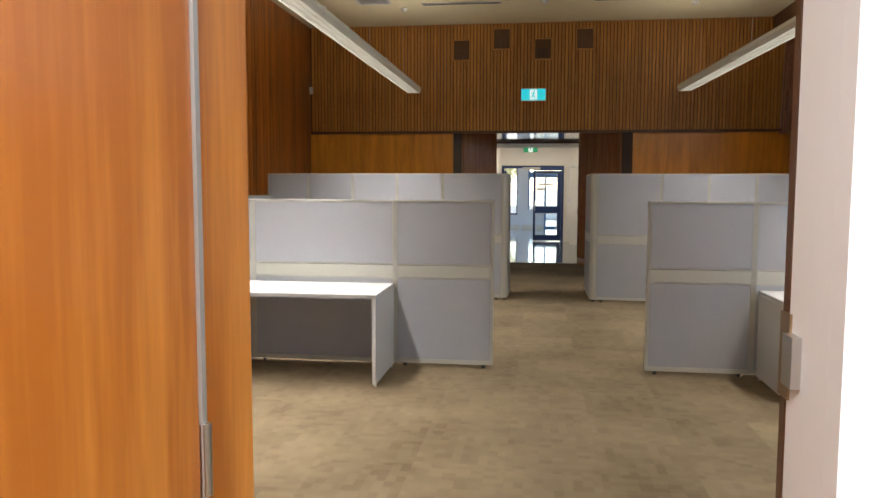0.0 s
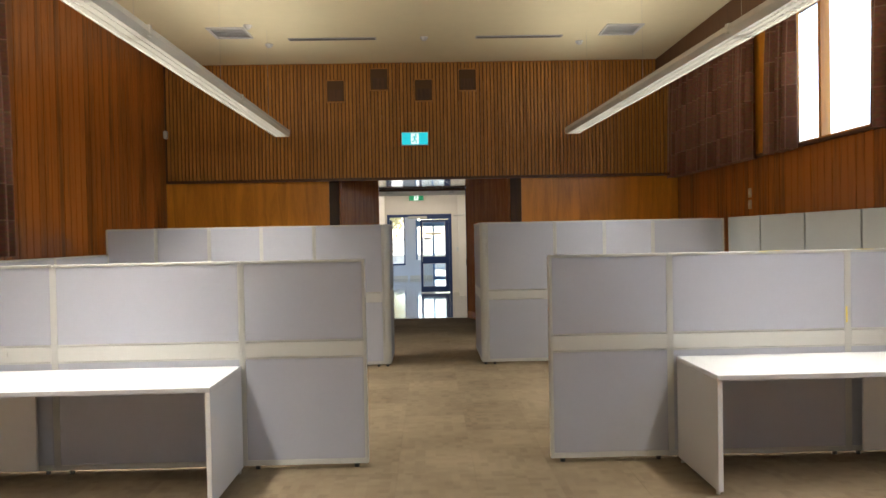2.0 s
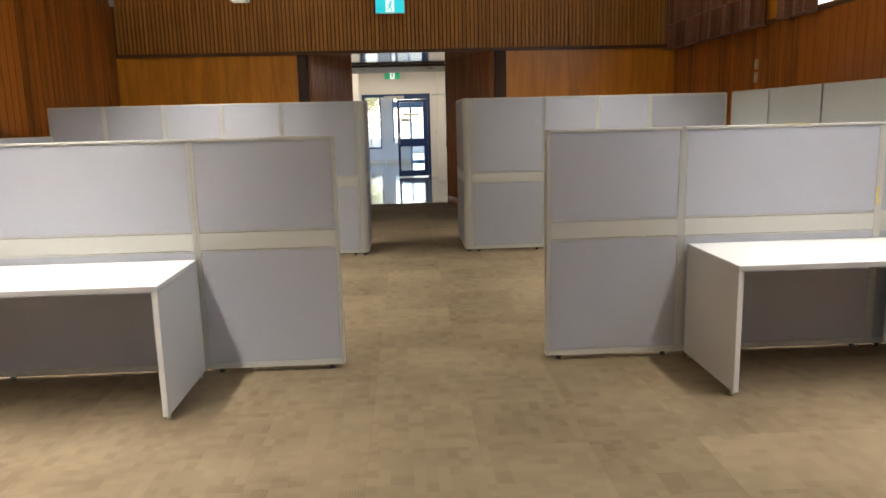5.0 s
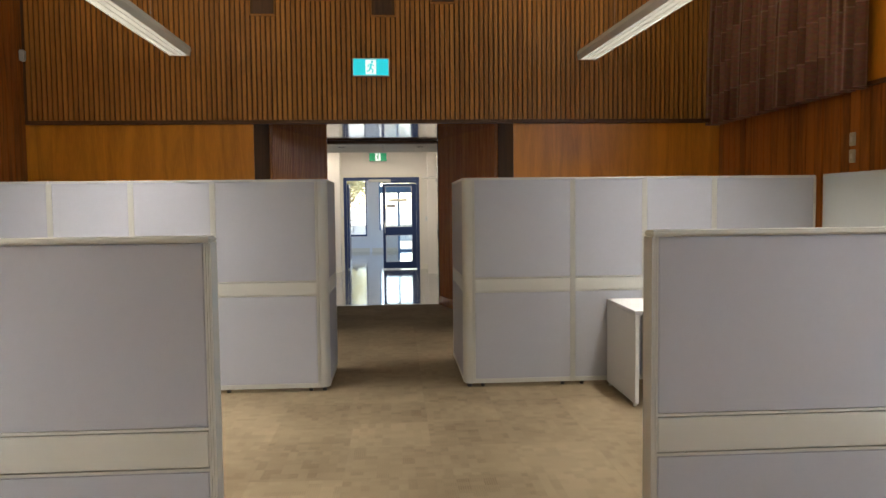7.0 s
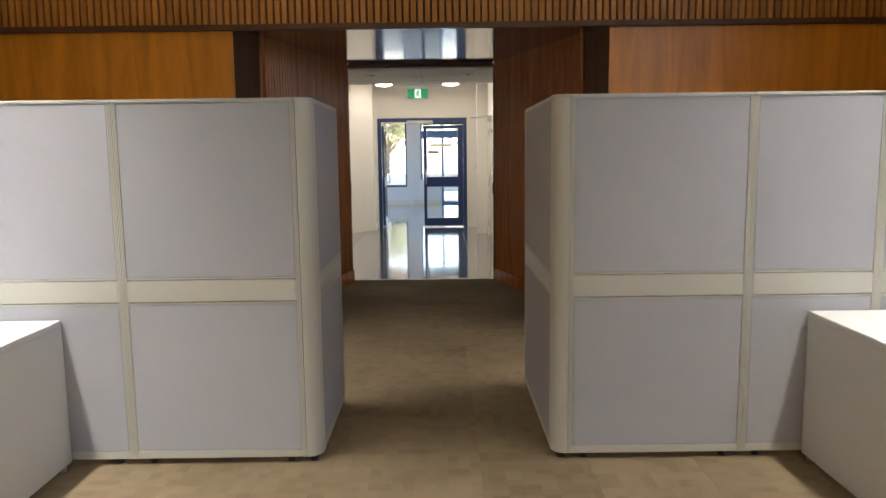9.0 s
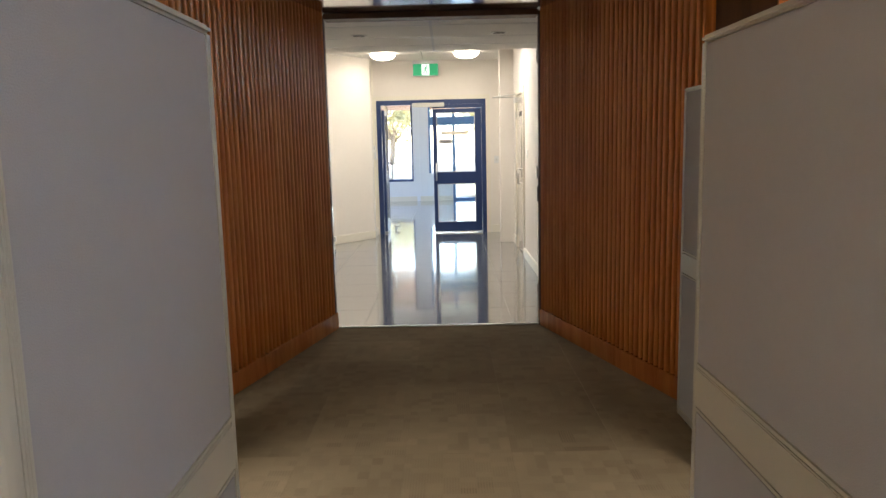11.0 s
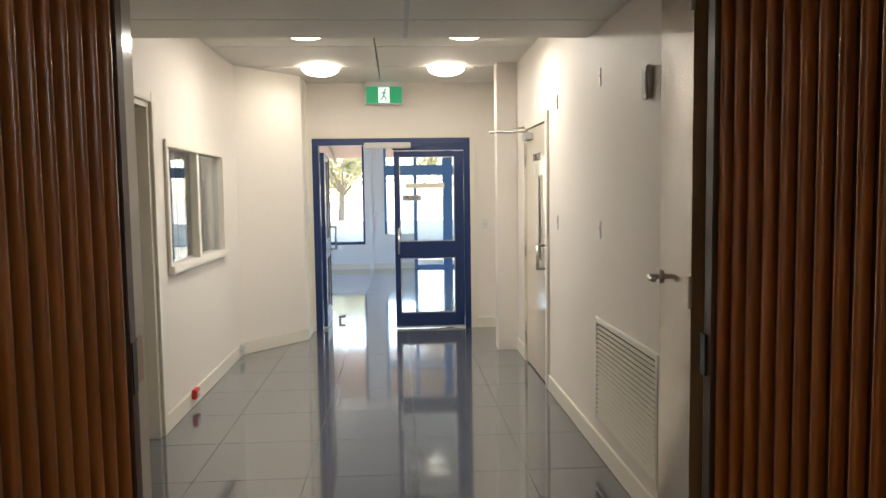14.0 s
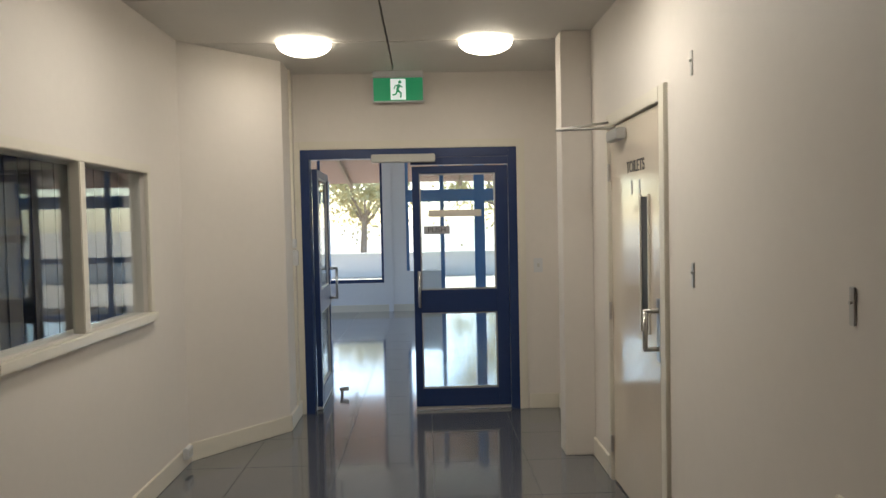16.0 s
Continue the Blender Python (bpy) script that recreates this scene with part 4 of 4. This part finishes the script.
bpart("body", (-0.24, -0.075, -0.035), (0.27, -0.013, 0.03), "frame", cl, bevel=0.006)


def glazed_leaf(m, label):
    d = thing("glazed_door", m, label, "door", "blue doors")
    w, t = 0.775, 0.022
    for x0, x1 in ((0.0, 0.058), (w - 0.1, w)):
        bpart("stile", (x0, -t, 0.03), (x1, t, 1.99), "blue", d, bevel=0.003)
    for z0, z1 in ((0.03, 0.175), (0.80, 0.985), (1.93, 1.99)):
        bpart("rail", (0.058, -t, z0), (w - 0.1, t, z1), "blue", d, bevel=0.003)
    for z0, z1 in ((0.175, 0.80), (0.985, 1.93)):
        g = bpart("pane", (0.058, -0.004, z0), (w - 0.1, 0.004, z1), "glass", d, "clear glass pane")
        g.visible_shadow = False
        bm = bmesh.new()
        for lo, hi in (((0.058, -0.012, z0), (0.070, 0.012, z1)), ((w - 0.112, -0.012, z0), (w - 0.1, 0.012, z1)), ((0.070, -0.012, z0), (w - 0.112, 0.012, z0 + 0.012)), ((0.070, -0.012, z1 - 0.012), (w - 0.112, 0.012, z1))):
            add_box(bm, lo, hi)
        part("bead", bm, "alu", d, "grey glazing bead")
    bpart("bottom_seal", (0, -0.026, 0.008), (w, 0.02, 0.028), "alu", d, "pale bottom seal")
    for s in (-1, 1):
        tube_path("pull_handle", [(0.045, s * t, 1.13), (0.045, s * 0.085, 1.13), (0.045, s * 0.085, 0.86), (0.045, s * t, 0.86)], 0.012, "steel", d, "steel D pull handle")
    return d


gd = glazed_leaf(pose(0.258, YD + 0.035, 0), "closed blue glazed door with push sign and steel handle")
ps = bpart("push_plate", (0.09, -0.008, 1.44), (0.30, -0.0045, 1.505), "edge", gd, "grey push sign")
text_part("push_letters", "PUSH", 0.062, pose(0.195, -0.0095, 1.472, 90), "black", ps)
bpart("safety_strip", (0.13, -0.008, 1.58), (0.56, -0.0045, 1.635), "trim", gd, "cream strip on the glass")
gl_ = glazed_leaf(pose(-0.54, YD + 0.10, 0, 0, 0, 91) @ pose(0.775, 0, 0, 0, 0, 180), "open blue glazed door held by a floor stop")
st_ = thing("door_stop", pose(-0.42, YD + 0.62, 0), "steel door stop on the tiled floor", "door stop")
cpart("stem", (0, 0, 0.0), (0, 0, 0.05), 0.014, "steel", st_)
cpart("pad", (-0.02, 0, 0.05), (0.06, 0, 0.06), 0.018, "steel", st_)

# toilet door
td = thing("toilet_door", pose(CR, 19.33, 0), "closed gloss cream toilet door with narrow glass slit", "door")
for lo, hi in (((-0.02, -0.045, 0), (0.06, 0.03, 2.13)), ((-0.02, 0.95, 0), (0.06, 1.0, 2.13)), ((-0.02, 0.03, 2.06), (0.06, 0.95, 2.13))):
    bpart("frame", lo, hi, "trim", td, "cream metal frame", bevel=0.004)
bpart("leaf", (0.0, 0.034, 0.01), (0.04, 0.946, 2.055), "gloss", td, "gloss cream leaf", bevel=0.002)
text_part("toilet_letters", "TOILETS", 0.085, Matrix.Translation((-0.0015, 0.46, 1.80)) @ Matrix.Rotation(radians(-90), 4, "Z") @ Matrix.Rotation(radians(90), 4, "X"), "black", td, "black door lettering")
for k in (-0.07, 0.07):
    bpart("pictogram", (-0.002, 0.46 + k - 0.012, 1.66), (-0.0003, 0.46 + k + 0.012, 1.73), "edge", td, "small grey pictogram")
vp = bpart("vision_panel", (-0.003, 0.24, 0.98), (-0.0004, 0.36, 1.64), "black", td, "narrow dark glass slit")
bpart("trim_strip", (-0.010, 0.228, 0.97), (-0.0005, 0.24, 1.65), "trim", vp)
bpart("trim_strip", (-0.010, 0.36, 0.97), (-0.0005, 0.372, 1.65), "trim", vp)
bpart("pull_plate", (-0.003, 0.085, 0.86), (-0.0004, 0.135, 1.16), "steel", td, "steel plate")
tube_path("pull_handle", [(0, 0.11, 1.10), (-0.065, 0.11, 1.10), (-0.065, 0.11, 0.92), (0, 0.11, 0.92)], 0.011, "steel", td, "steel D pull handle")
for z in (0.22, 1.0, 1.8):
    cpart("hinge", (-0.012, 0.95, z - 0.05), (-0.012, 0.95, z + 0.05), 0.009, "steel", td, "steel hinge")
bpart("closer_body", (-0.055, 0.62, 1.96), (-0.001, 0.84, 2.02), "alu", td, "grey closer body", bevel=0.005)
tube_path("closer_arm", [(-0.03, 0.72, 2.03), (-0.33, 0.86, 2.04), (-0.02, 0.92, 2.085)], 0.008, "steel", td, "steel closer arm")

# west doorway and its door
architrave("trim_side_door", (((CL, DW0 - 0.06, 0), (CL + 0.02, DW0, 2.16)), ((CL, DW1, 0), (CL + 0.02, DW1 + 0.06, 2.16)), ((CL, DW0, 2.10), (CL + 0.02, DW1, 2.16))), 0, 0, "cream architrave of the side doorway")
sd = thing("side_door", pose(CL - 0.19, DW0, 0), "closed cream painted side door deep in its frame", "door")
bpart("leaf", (-0.04, 0.035, 0.01), (0, 0.785, 2.06), "gloss", sd, bevel=0.002)
for lo, hi in (((-0.05, 0.001, 0), (0.19, 0.034, 2.099)), ((-0.05, 0.786, 0), (0.19, 0.819, 2.099)), ((-0.05, 0.034, 2.065), (0.19, 0.786, 2.099))):
    bpart("frame", lo, hi, "trim", sd, bevel=0.002)
cpart("knob", (0, 0.73, 1.0), (0.05, 0.73, 1.0), 0.02, "steel", sd)

# internal window
iw = thing("window_lobby", pose(CL, 0, 0), "internal two-pane window with cream frame and dark blind", "window", kind="structure")
ym = 19.45
for a, b in ((WW0 - 0.05, WW0), (ym - 0.028, ym + 0.028), (WW1, WW1 + 0.05)):
    bpart("frame_upright", (0.001 if a != ym - 0.028 else -0.035, a, WZ0 + 0.001), (0.022, b, WZ1 - 0.001), "trim", iw, bevel=0.004)
bpart("frame_top", (0.001, WW0 - 0.05, WZ1), (0.022, WW1 + 0.05, WZ1 + 0.05), "trim", iw, bevel=0.004)
bpart("sill", (0.001, WW0 - 0.05, WZ0 - 0.05), (0.045, WW1 + 0.05, WZ0), "trim", iw, bevel=0.006)
for a, b in ((WW0, ym - 0.028), (ym + 0.028, WW1)):
    g = bpart("pane", (-0.03, a, WZ0), (-0.024, b, WZ1), "glass", iw, "clear glass pane")
    g.visible_shadow = False
vb = thing("vertical_blind", pose(CL - 0.2, 0, 0), "dark grey vertical blind behind the internal window", "blind")
bpart("head_rail", (-0.03, WW0 - 0.1, WZ1 + 0.05), (0.08, WW1 + 0.1, WZ1 + 0.1), "alu", vb)
k = 0
yb = WW0 - 0.08
while yb < WW1 + 0.05:
    if k != 6:
        bpart("slat", (-0.003, 0, WZ0 - 0.1), (0.003, 0.115, WZ1 + 0.05), "blind", vb, m=pose(0.004 * (k % 2), yb, 0, 0, 0, 3))
    yb += 0.105
    k += 1
for n_, lo, hi in (("wall_office_west", (-3.1, 18.3, 0), (-3.0, 21.6, ZU)), ("wall_office_south", (-3.0, 18.3, 0), (CL - 0.12, 18.4, ZU)), ("wall_office_north", (-3.0, 21.5, 0), (-0.8, 21.6, ZU)),
                   ("wall_toilet", (CR + 0.6, 19.0, 0), (CR + 0.7, 21, ZU)), ("wall_side_room", (CL - 0.4, 17.2, 0), (CL - 0.3, 18.3, ZU))):
    setting(bpart(n_, lo, hi, "white_wall"), "plain wall of the adjoining room", "wall")

# air grille
gr = thing("air_grille", pose(CR, 16.92, 0.19), "cream louvred return-air grille low on the wall", "air grille")
W_, H_ = 1.03, 0.605
for lo, hi in (((-0.018, 0, 0), (0, 0.035, H_)), ((-0.018, W_ - 0.035, 0), (0, W_, H_)), ((-0.018, 0.035, 0), (0, W_ - 0.035, 0.03)), ((-0.018, 0.035, H_ - 0.03), (0, W_ - 0.035, H_))):
    bpart("frame", lo, hi, "trim", gr, bevel=0.003)
bpart("backing", (-0.002, 0.035, 0.03), (0, W_ - 0.035, H_ - 0.03), "black", gr)
for k in range(20):
    bpart("blade", (-0.011, 0.035, -0.001), (0.011, W_ - 0.035, 0.001), "trim", gr, m=pose(-0.0105, 0, 0.045 + k * 0.0268, 0, -20, 0))
# small wall fittings
for y, z in ((18.99, 2.15), (18.99, 1.30), (17.90, 2.15), (17.89, 1.30)):
    hk = thing("wall_bracket", pose(CR, y, z), "small bare steel bracket screwed to the wall", "bracket", "wall brackets")
    bpart("plate", (-0.006, -0.012, -0.05), (0, 0.012, 0.05), "steel", hk, bevel=0.002)
    cpart("screw", (-0.012, 0, 0.01), (-0.006, 0, 0.01), 0.005, "steel", hk, seg=8)
dc = thing("door_chime", pose(CR, 17.09, 2.0), "small grey box on the lobby wall", "wall box")
bpart("body", (-0.03, -0.035, -0.075), (0, 0.035, 0.075), "frame", dc, bevel=0.006)
bpart("grille", (-0.033, -0.02, -0.05), (-0.0305, 0.02, 0.05), "edge", dc)
for x, y, nx in ((1.27, YD, 0),):
    sw = thing("light_switch", pose(x, y, 1.17), "white light switch plate beside the blue doors", "switch")
    bpart("plate", (-0.036, -0.01, -0.058), (0.036, 0, 0.058), "laminate", sw, bevel=0.003)
    bpart("rocker", (-0.01, -0.014, -0.015), (0.01, -0.0105, 0.015), "frame", sw)
rd = thing("card_reader", pose(-0.68, 21.80, 1.28), "white intercom box with conduit on the return wall", "wall box")
bpart("box", (0, -0.03, -0.06), (0.04, 0.03, 0.06), "laminate", rd, bevel=0.005)
bpart("upper_box", (0, -0.025, 0.08), (0.03, 0.025, 0.15), "laminate", rd, bevel=0.005)
bpart("conduit", (0, -0.012, -1.16), (0.018, 0.012, -0.06), "trim", rd)
bpart("conduit", (0, -0.012, 0.15), (0.018, 0.012, 1.46), "trim", rd)
for y, mt, lb in ((20.72, "laminate", "white socket outlet on the skirting"), (19.12, "red", "red socket outlet on the skirting")):
    so_ = thing("socket_outlet", pose(CL + 0.016, y, 0.10), lb, "socket")
    bpart("box", (0, -0.05, -0.035), (0.035, 0.05, 0.035), mt, so_, bevel=0.005)
    bpart("face", (0.0352, -0.03, -0.018), (0.038, 0.03, 0.018), "frame", so_)

# ---- far room ----
YF = 28.8
for n_, lo, hi in (("wall_far_west", (-4.5, YD + 0.13, 0), (-4.4, YF, 0.5)), ("wall_far_north_west", (-4.5, YF, 0), (-2.6, YF + 0.15, 2.8)), ("wall_far_below", (-2.6, YF, 0), (-0.38, YF + 0.15, 0.5)),
                   ("wall_far_north_mid", (-0.38, YF, 0), (0.02, YF + 0.15, 2.8)), ("wall_far_sill", (0.02, YF, 0), (0.62, YF + 0.15, 0.70)), ("wall_far_north_east", (4.2, YF, 0), (6.0, YF + 0.15, 2.8)),
                   ("wall_far_south_west", (-4.5, YD, 0), (-0.8, YD + 0.13, 2.8)), ("wall_far_south_east", (CR + 0.12, YD, 0), (6.0, YD + 0.13, 2.8)), ("wall_far_east", (5.9, YD + 0.13, 0), (6.0, YF, 0.5))):
    setting(bpart(n_, lo, hi, "grey_white"), "pale lilac-white wall of the far room", "wall")
setting(bpart("pilaster_trim", (-0.30, YF - 0.03, 0), (-0.22, YF - 0.001, 2.8), "grey_white", bevel=0.004), "pale upright cover strip on the wall", "trim")
setting(bpart("baseboard_far", (-4.4, YF - 0.016, 0), (-0.302, YF - 0.001, 0.12), "trim"), "cream skirting board of the far room", "baseboard")
setting(bpart("baseboard_far_mid", (-0.218, YF - 0.016, 0), (0.62, YF - 0.001, 0.12), "trim"), "cream skirting board of the far room", "baseboard")
fw = thing("window_far", pose(0, YF + 0.05, 0), "large window in dark blue frame facing the verandah", "window", kind="structure")
for x in (-2.6, -1.5, -0.42):
    bpart("frame_upright", (x, -0.03, 0.5), (x + 0.045, 0.03, 2.8), "blue", fw, bevel=0.003)
bpart("frame_bottom", (-2.555, -0.03, 0.5), (-0.42, 0.03, 0.56), "blue", fw, bevel=0.003)
for a, b in ((-2.555, -1.5), (-1.455, -0.42)):
    g = bpart("pane", (a, -0.003, 0.56), (b, 0.003, 2.8), "glass", fw, "clear glass pane")
    g.visible_shadow = False
en = thing("window_entrance", pose(0, YF + 0.05, 0), "blue framed entrance glazing with transom", "window", kind="structure")
for x, w, z0 in ((0.02, 0.05, 0.70), (0.62, 0.07, 0.0), (1.22, 0.18, 0.0), (1.75, 0.07, 0.0), (2.6, 0.07, 0.0), (4.13, 0.07, 0.0)):
    bpart("frame_upright", (x, -0.04, z0), (x + w, 0.04, 2.8), "lightblue", en, "mid-blue upright", bevel=0.003)
xs = (0.07, 0.62, 0.69, 1.22, 1.40, 1.75, 1.82, 2.6, 2.67, 4.13)
for a, b in zip(xs[::2], xs[1::2]):
    bpart("transom", (a, -0.035, 1.90), (b, 0.035, 2.11), "lightblue", en, bevel=0.003)
    z0 = 0.70 if a < 0.5 else 0.06
    if a > 0.5:
        bpart("bottom_rail", (a, -0.035, 0.0), (b, 0.035, 0.06), "lightblue", en)
        if a > 1.5:
            bpart("mid_rail", (a, -0.03, 0.95), (b, 0.03, 1.05), "lightblue", en)
    for q0, q1 in ((z0, 1.90), (2.11, 2.8)):
        g = bpart("pane", (a, -0.003, q0), (b, 0.003, q1), "glass", en, "clear glass pane")
        g.visible_shadow = False

for sx in (-4.45, 5.95):
    sw_ = thing("window_side", pose(sx, 0, 0), "long blue framed side window of the far room", "window", kind="structure")
    for y in (22.2, 23.8, 25.4, 27.0, 28.7):
        bpart("frame_upright", (-0.03, y, 0.5), (0.03, y + 0.06, 2.8), "lightblue", sw_)
    bpart("frame_bottom", (-0.03, 22.11, 0.5), (0.03, YF, 0.55), "lightblue", sw_)

# ---- outside ----
setting(bpart("ground", (-400, -200, -0.6), (400, 500, -0.13), "ground"), "pale bare ground in full sun", "ground")
setting(bpart("pavement", (-12, YF + 0.15, -0.3), (14, 33, -0.02), "asphalt"), "pale paving under the verandah", "pavement")
ve = thing("verandah_roof", pose(0, 0, 0), "verandah roof of reddish sheet on timber rafters", "roof", kind="structure")
bpart("sheet", (-8, 29.0, 0), (10, 33.0, 0.03), "steelroof", ve, m=pose(0, 29, 3.1, -9) @ pose(0, -29, 0))
for k in range(14):
    bpart("rafter", (-7.6 + k * 1.25, 29.0, -0.12), (-7.54 + k * 1.25, 33.0, -0.001), "bark", ve, m=pose(0, 29, 3.1, -9) @ pose(0, -29, 0))
for x in (-5.2, -1.9, 1.6, 5.0):
    bpart("post", (x, 32.6, -0.02), (x + 0.1, 32.7, 2.5), "lightblue", ve, "blue verandah post")


def tree(x, y, h, seed):
    rnd_ = random.Random(seed)
    t = thing("tree", pose(x, y, -0.13), "pale-leaved tree standing beyond the verandah", "tree", "garden trees")
    bm = bmesh.new()
    add_cyl(bm, (0, 0, 0), (0.1, 0, h * 0.45), 0.16, 0.1, 10)
    tips = []
    for k in range(9):
        a = k * 2.4 + rnd_.random()
        p = (0.1, 0, h * (0.35 + 0.1 * rnd_.random()))
        q = (math.cos(a) * h * rnd_.uniform(0.15, 0.35), math.sin(a) * h * 0.3, h * rnd_.uniform(0.42, 0.92))
        add_cyl(bm, p, q, 0.06, 0.02, 7)
        tips.append(q)
    part("trunk", bm, "bark", t)
    vs, fs = [], []
    for k in range(5200):
        q = rnd_.choice(tips)
        r = abs(rnd_.gauss(0, 0.16 * h))
        d = Vector((rnd_.gauss(0, 1), rnd_.gauss(0, 1), rnd_.gauss(0, 0.8))).normalized() * r
        c = Vector(q) + d
        u = Vector((rnd_.gauss(0, 1), rnd_.gauss(0, 1), rnd_.gauss(0, 1))).normalized() * 0.11
        v = u.orthogonal().normalized() * 0.055
        i = len(vs)
        vs += [c - u, c + v, c + u, c - v]
        fs.append((i, i + 1, i + 2, i + 3))
    me = bpy.data.meshes.new("crown")
    me.from_pydata([tuple(v) for v in vs], [], fs)
    me.materials.append(M["leaf"])
    o = new("crown", me)
    o.parent = t


tree(-2.3, 47, 4.4, 3)
tree(3.5, 47, 6.0, 8)
tree(-9, 46, 5.5, 5)
lw = thing("garden_wall", pose(0, 0, 0), "low pale garden wall beyond the verandah", "wall")
bpart("wall", (-20, 39, -0.2), (25, 39.25, 0.55), "white_wall", lw)
bpart("coping", (-20, 38.96, 0.55), (25, 39.29, 0.62), "trim", lw)

# ---- pieces: wall boards, battens, floor tiles ----
def boards(parent, n, make, step):
    bm = bmesh.new()
    add_box(bm, *make)
    me = mesh_of("board", bm, "boards", 0.003)
    for k in range(n):
        o = new("board", me)
        o.parent = parent
        o.location = step(k)


boards(wall_west, 86, ((XL - 0.015, 0.003, 0.0), (XL, 0.127, ZC - 0.002)), lambda k: (random.uniform(-0.001, 0.001), YS + k * 0.13, 0))
boards(wall_east, 86, ((XR, 0.003, 0.0), (XR + 0.015, 0.127, ZR - 0.032)), lambda k: (random.uniform(-0.001, 0.001), YS + k * 0.13, 0))
bm = bmesh.new()
add_box(bm, (0, 0, ZR + 0.031), (0.040, 0.034, ZC - 0.002))
me = mesh_of("batten", bm, "batten", 0.006)
for k in range(140):
    o = new("batten", me)
    o.parent = wall_north
    o.location = (XL + 0.02 + k * 0.0556, YN + random.uniform(-0.001, 0.001), 0)

bm = bmesh.new()
add_box(bm, (-0.2496, -0.2496, -0.005), (0.2496, 0.2496, 0.0))
me = mesh_of("carpet_tile", bm, "carpet", 0.0)
far_tiles = bmesh.new()
for i in range(17):
    for j in range(28):
        x, y = -3.75 + i * 0.5, 1.94 + j * 0.5
        if y > YT - 0.01 or (y > YN + 0.1 and not -1.6 < x < 2.1):
            continue
        if y + 0.5 > YT:
            add_box(far_tiles, (x, y, -0.005), (x + 0.5, YT, 0.0))
        elif -2.3 < x < 3.1:
            o = new("carpet_tile", me)
            o.parent = floor
            o.location = (x + 0.25, y + 0.25, 0)
            o.rotation_euler = (0, 0, radians(90 * ((i + j) % 2) + 180 * ((i * 7 + j * 3) % 2)))
        else:
            add_box(far_tiles, (x, y, -0.005), (x + 0.499, y + 0.499, 0.0))
tagged(part("carpet_edge", far_tiles, "carpet", floor), kind="stuff")

bm = bmesh.new()
add_box(bm, (0.0013, 0.0013, -0.004), (0.5987, 0.5987, 0.0))
me = mesh_of("floor_tile", bm, "tile", 0.001)
for i in range(17):
    for j in range(22):
        x, y = -4.42 + i * 0.6, YT + 0.03 + j * 0.6
        if y > YF - 0.05 or (y < YD and not -1.9 < x < 1.5):
            continue
        o = new("floor_tile", me)
        o.parent = slab
        o.location = (x, y, 0)
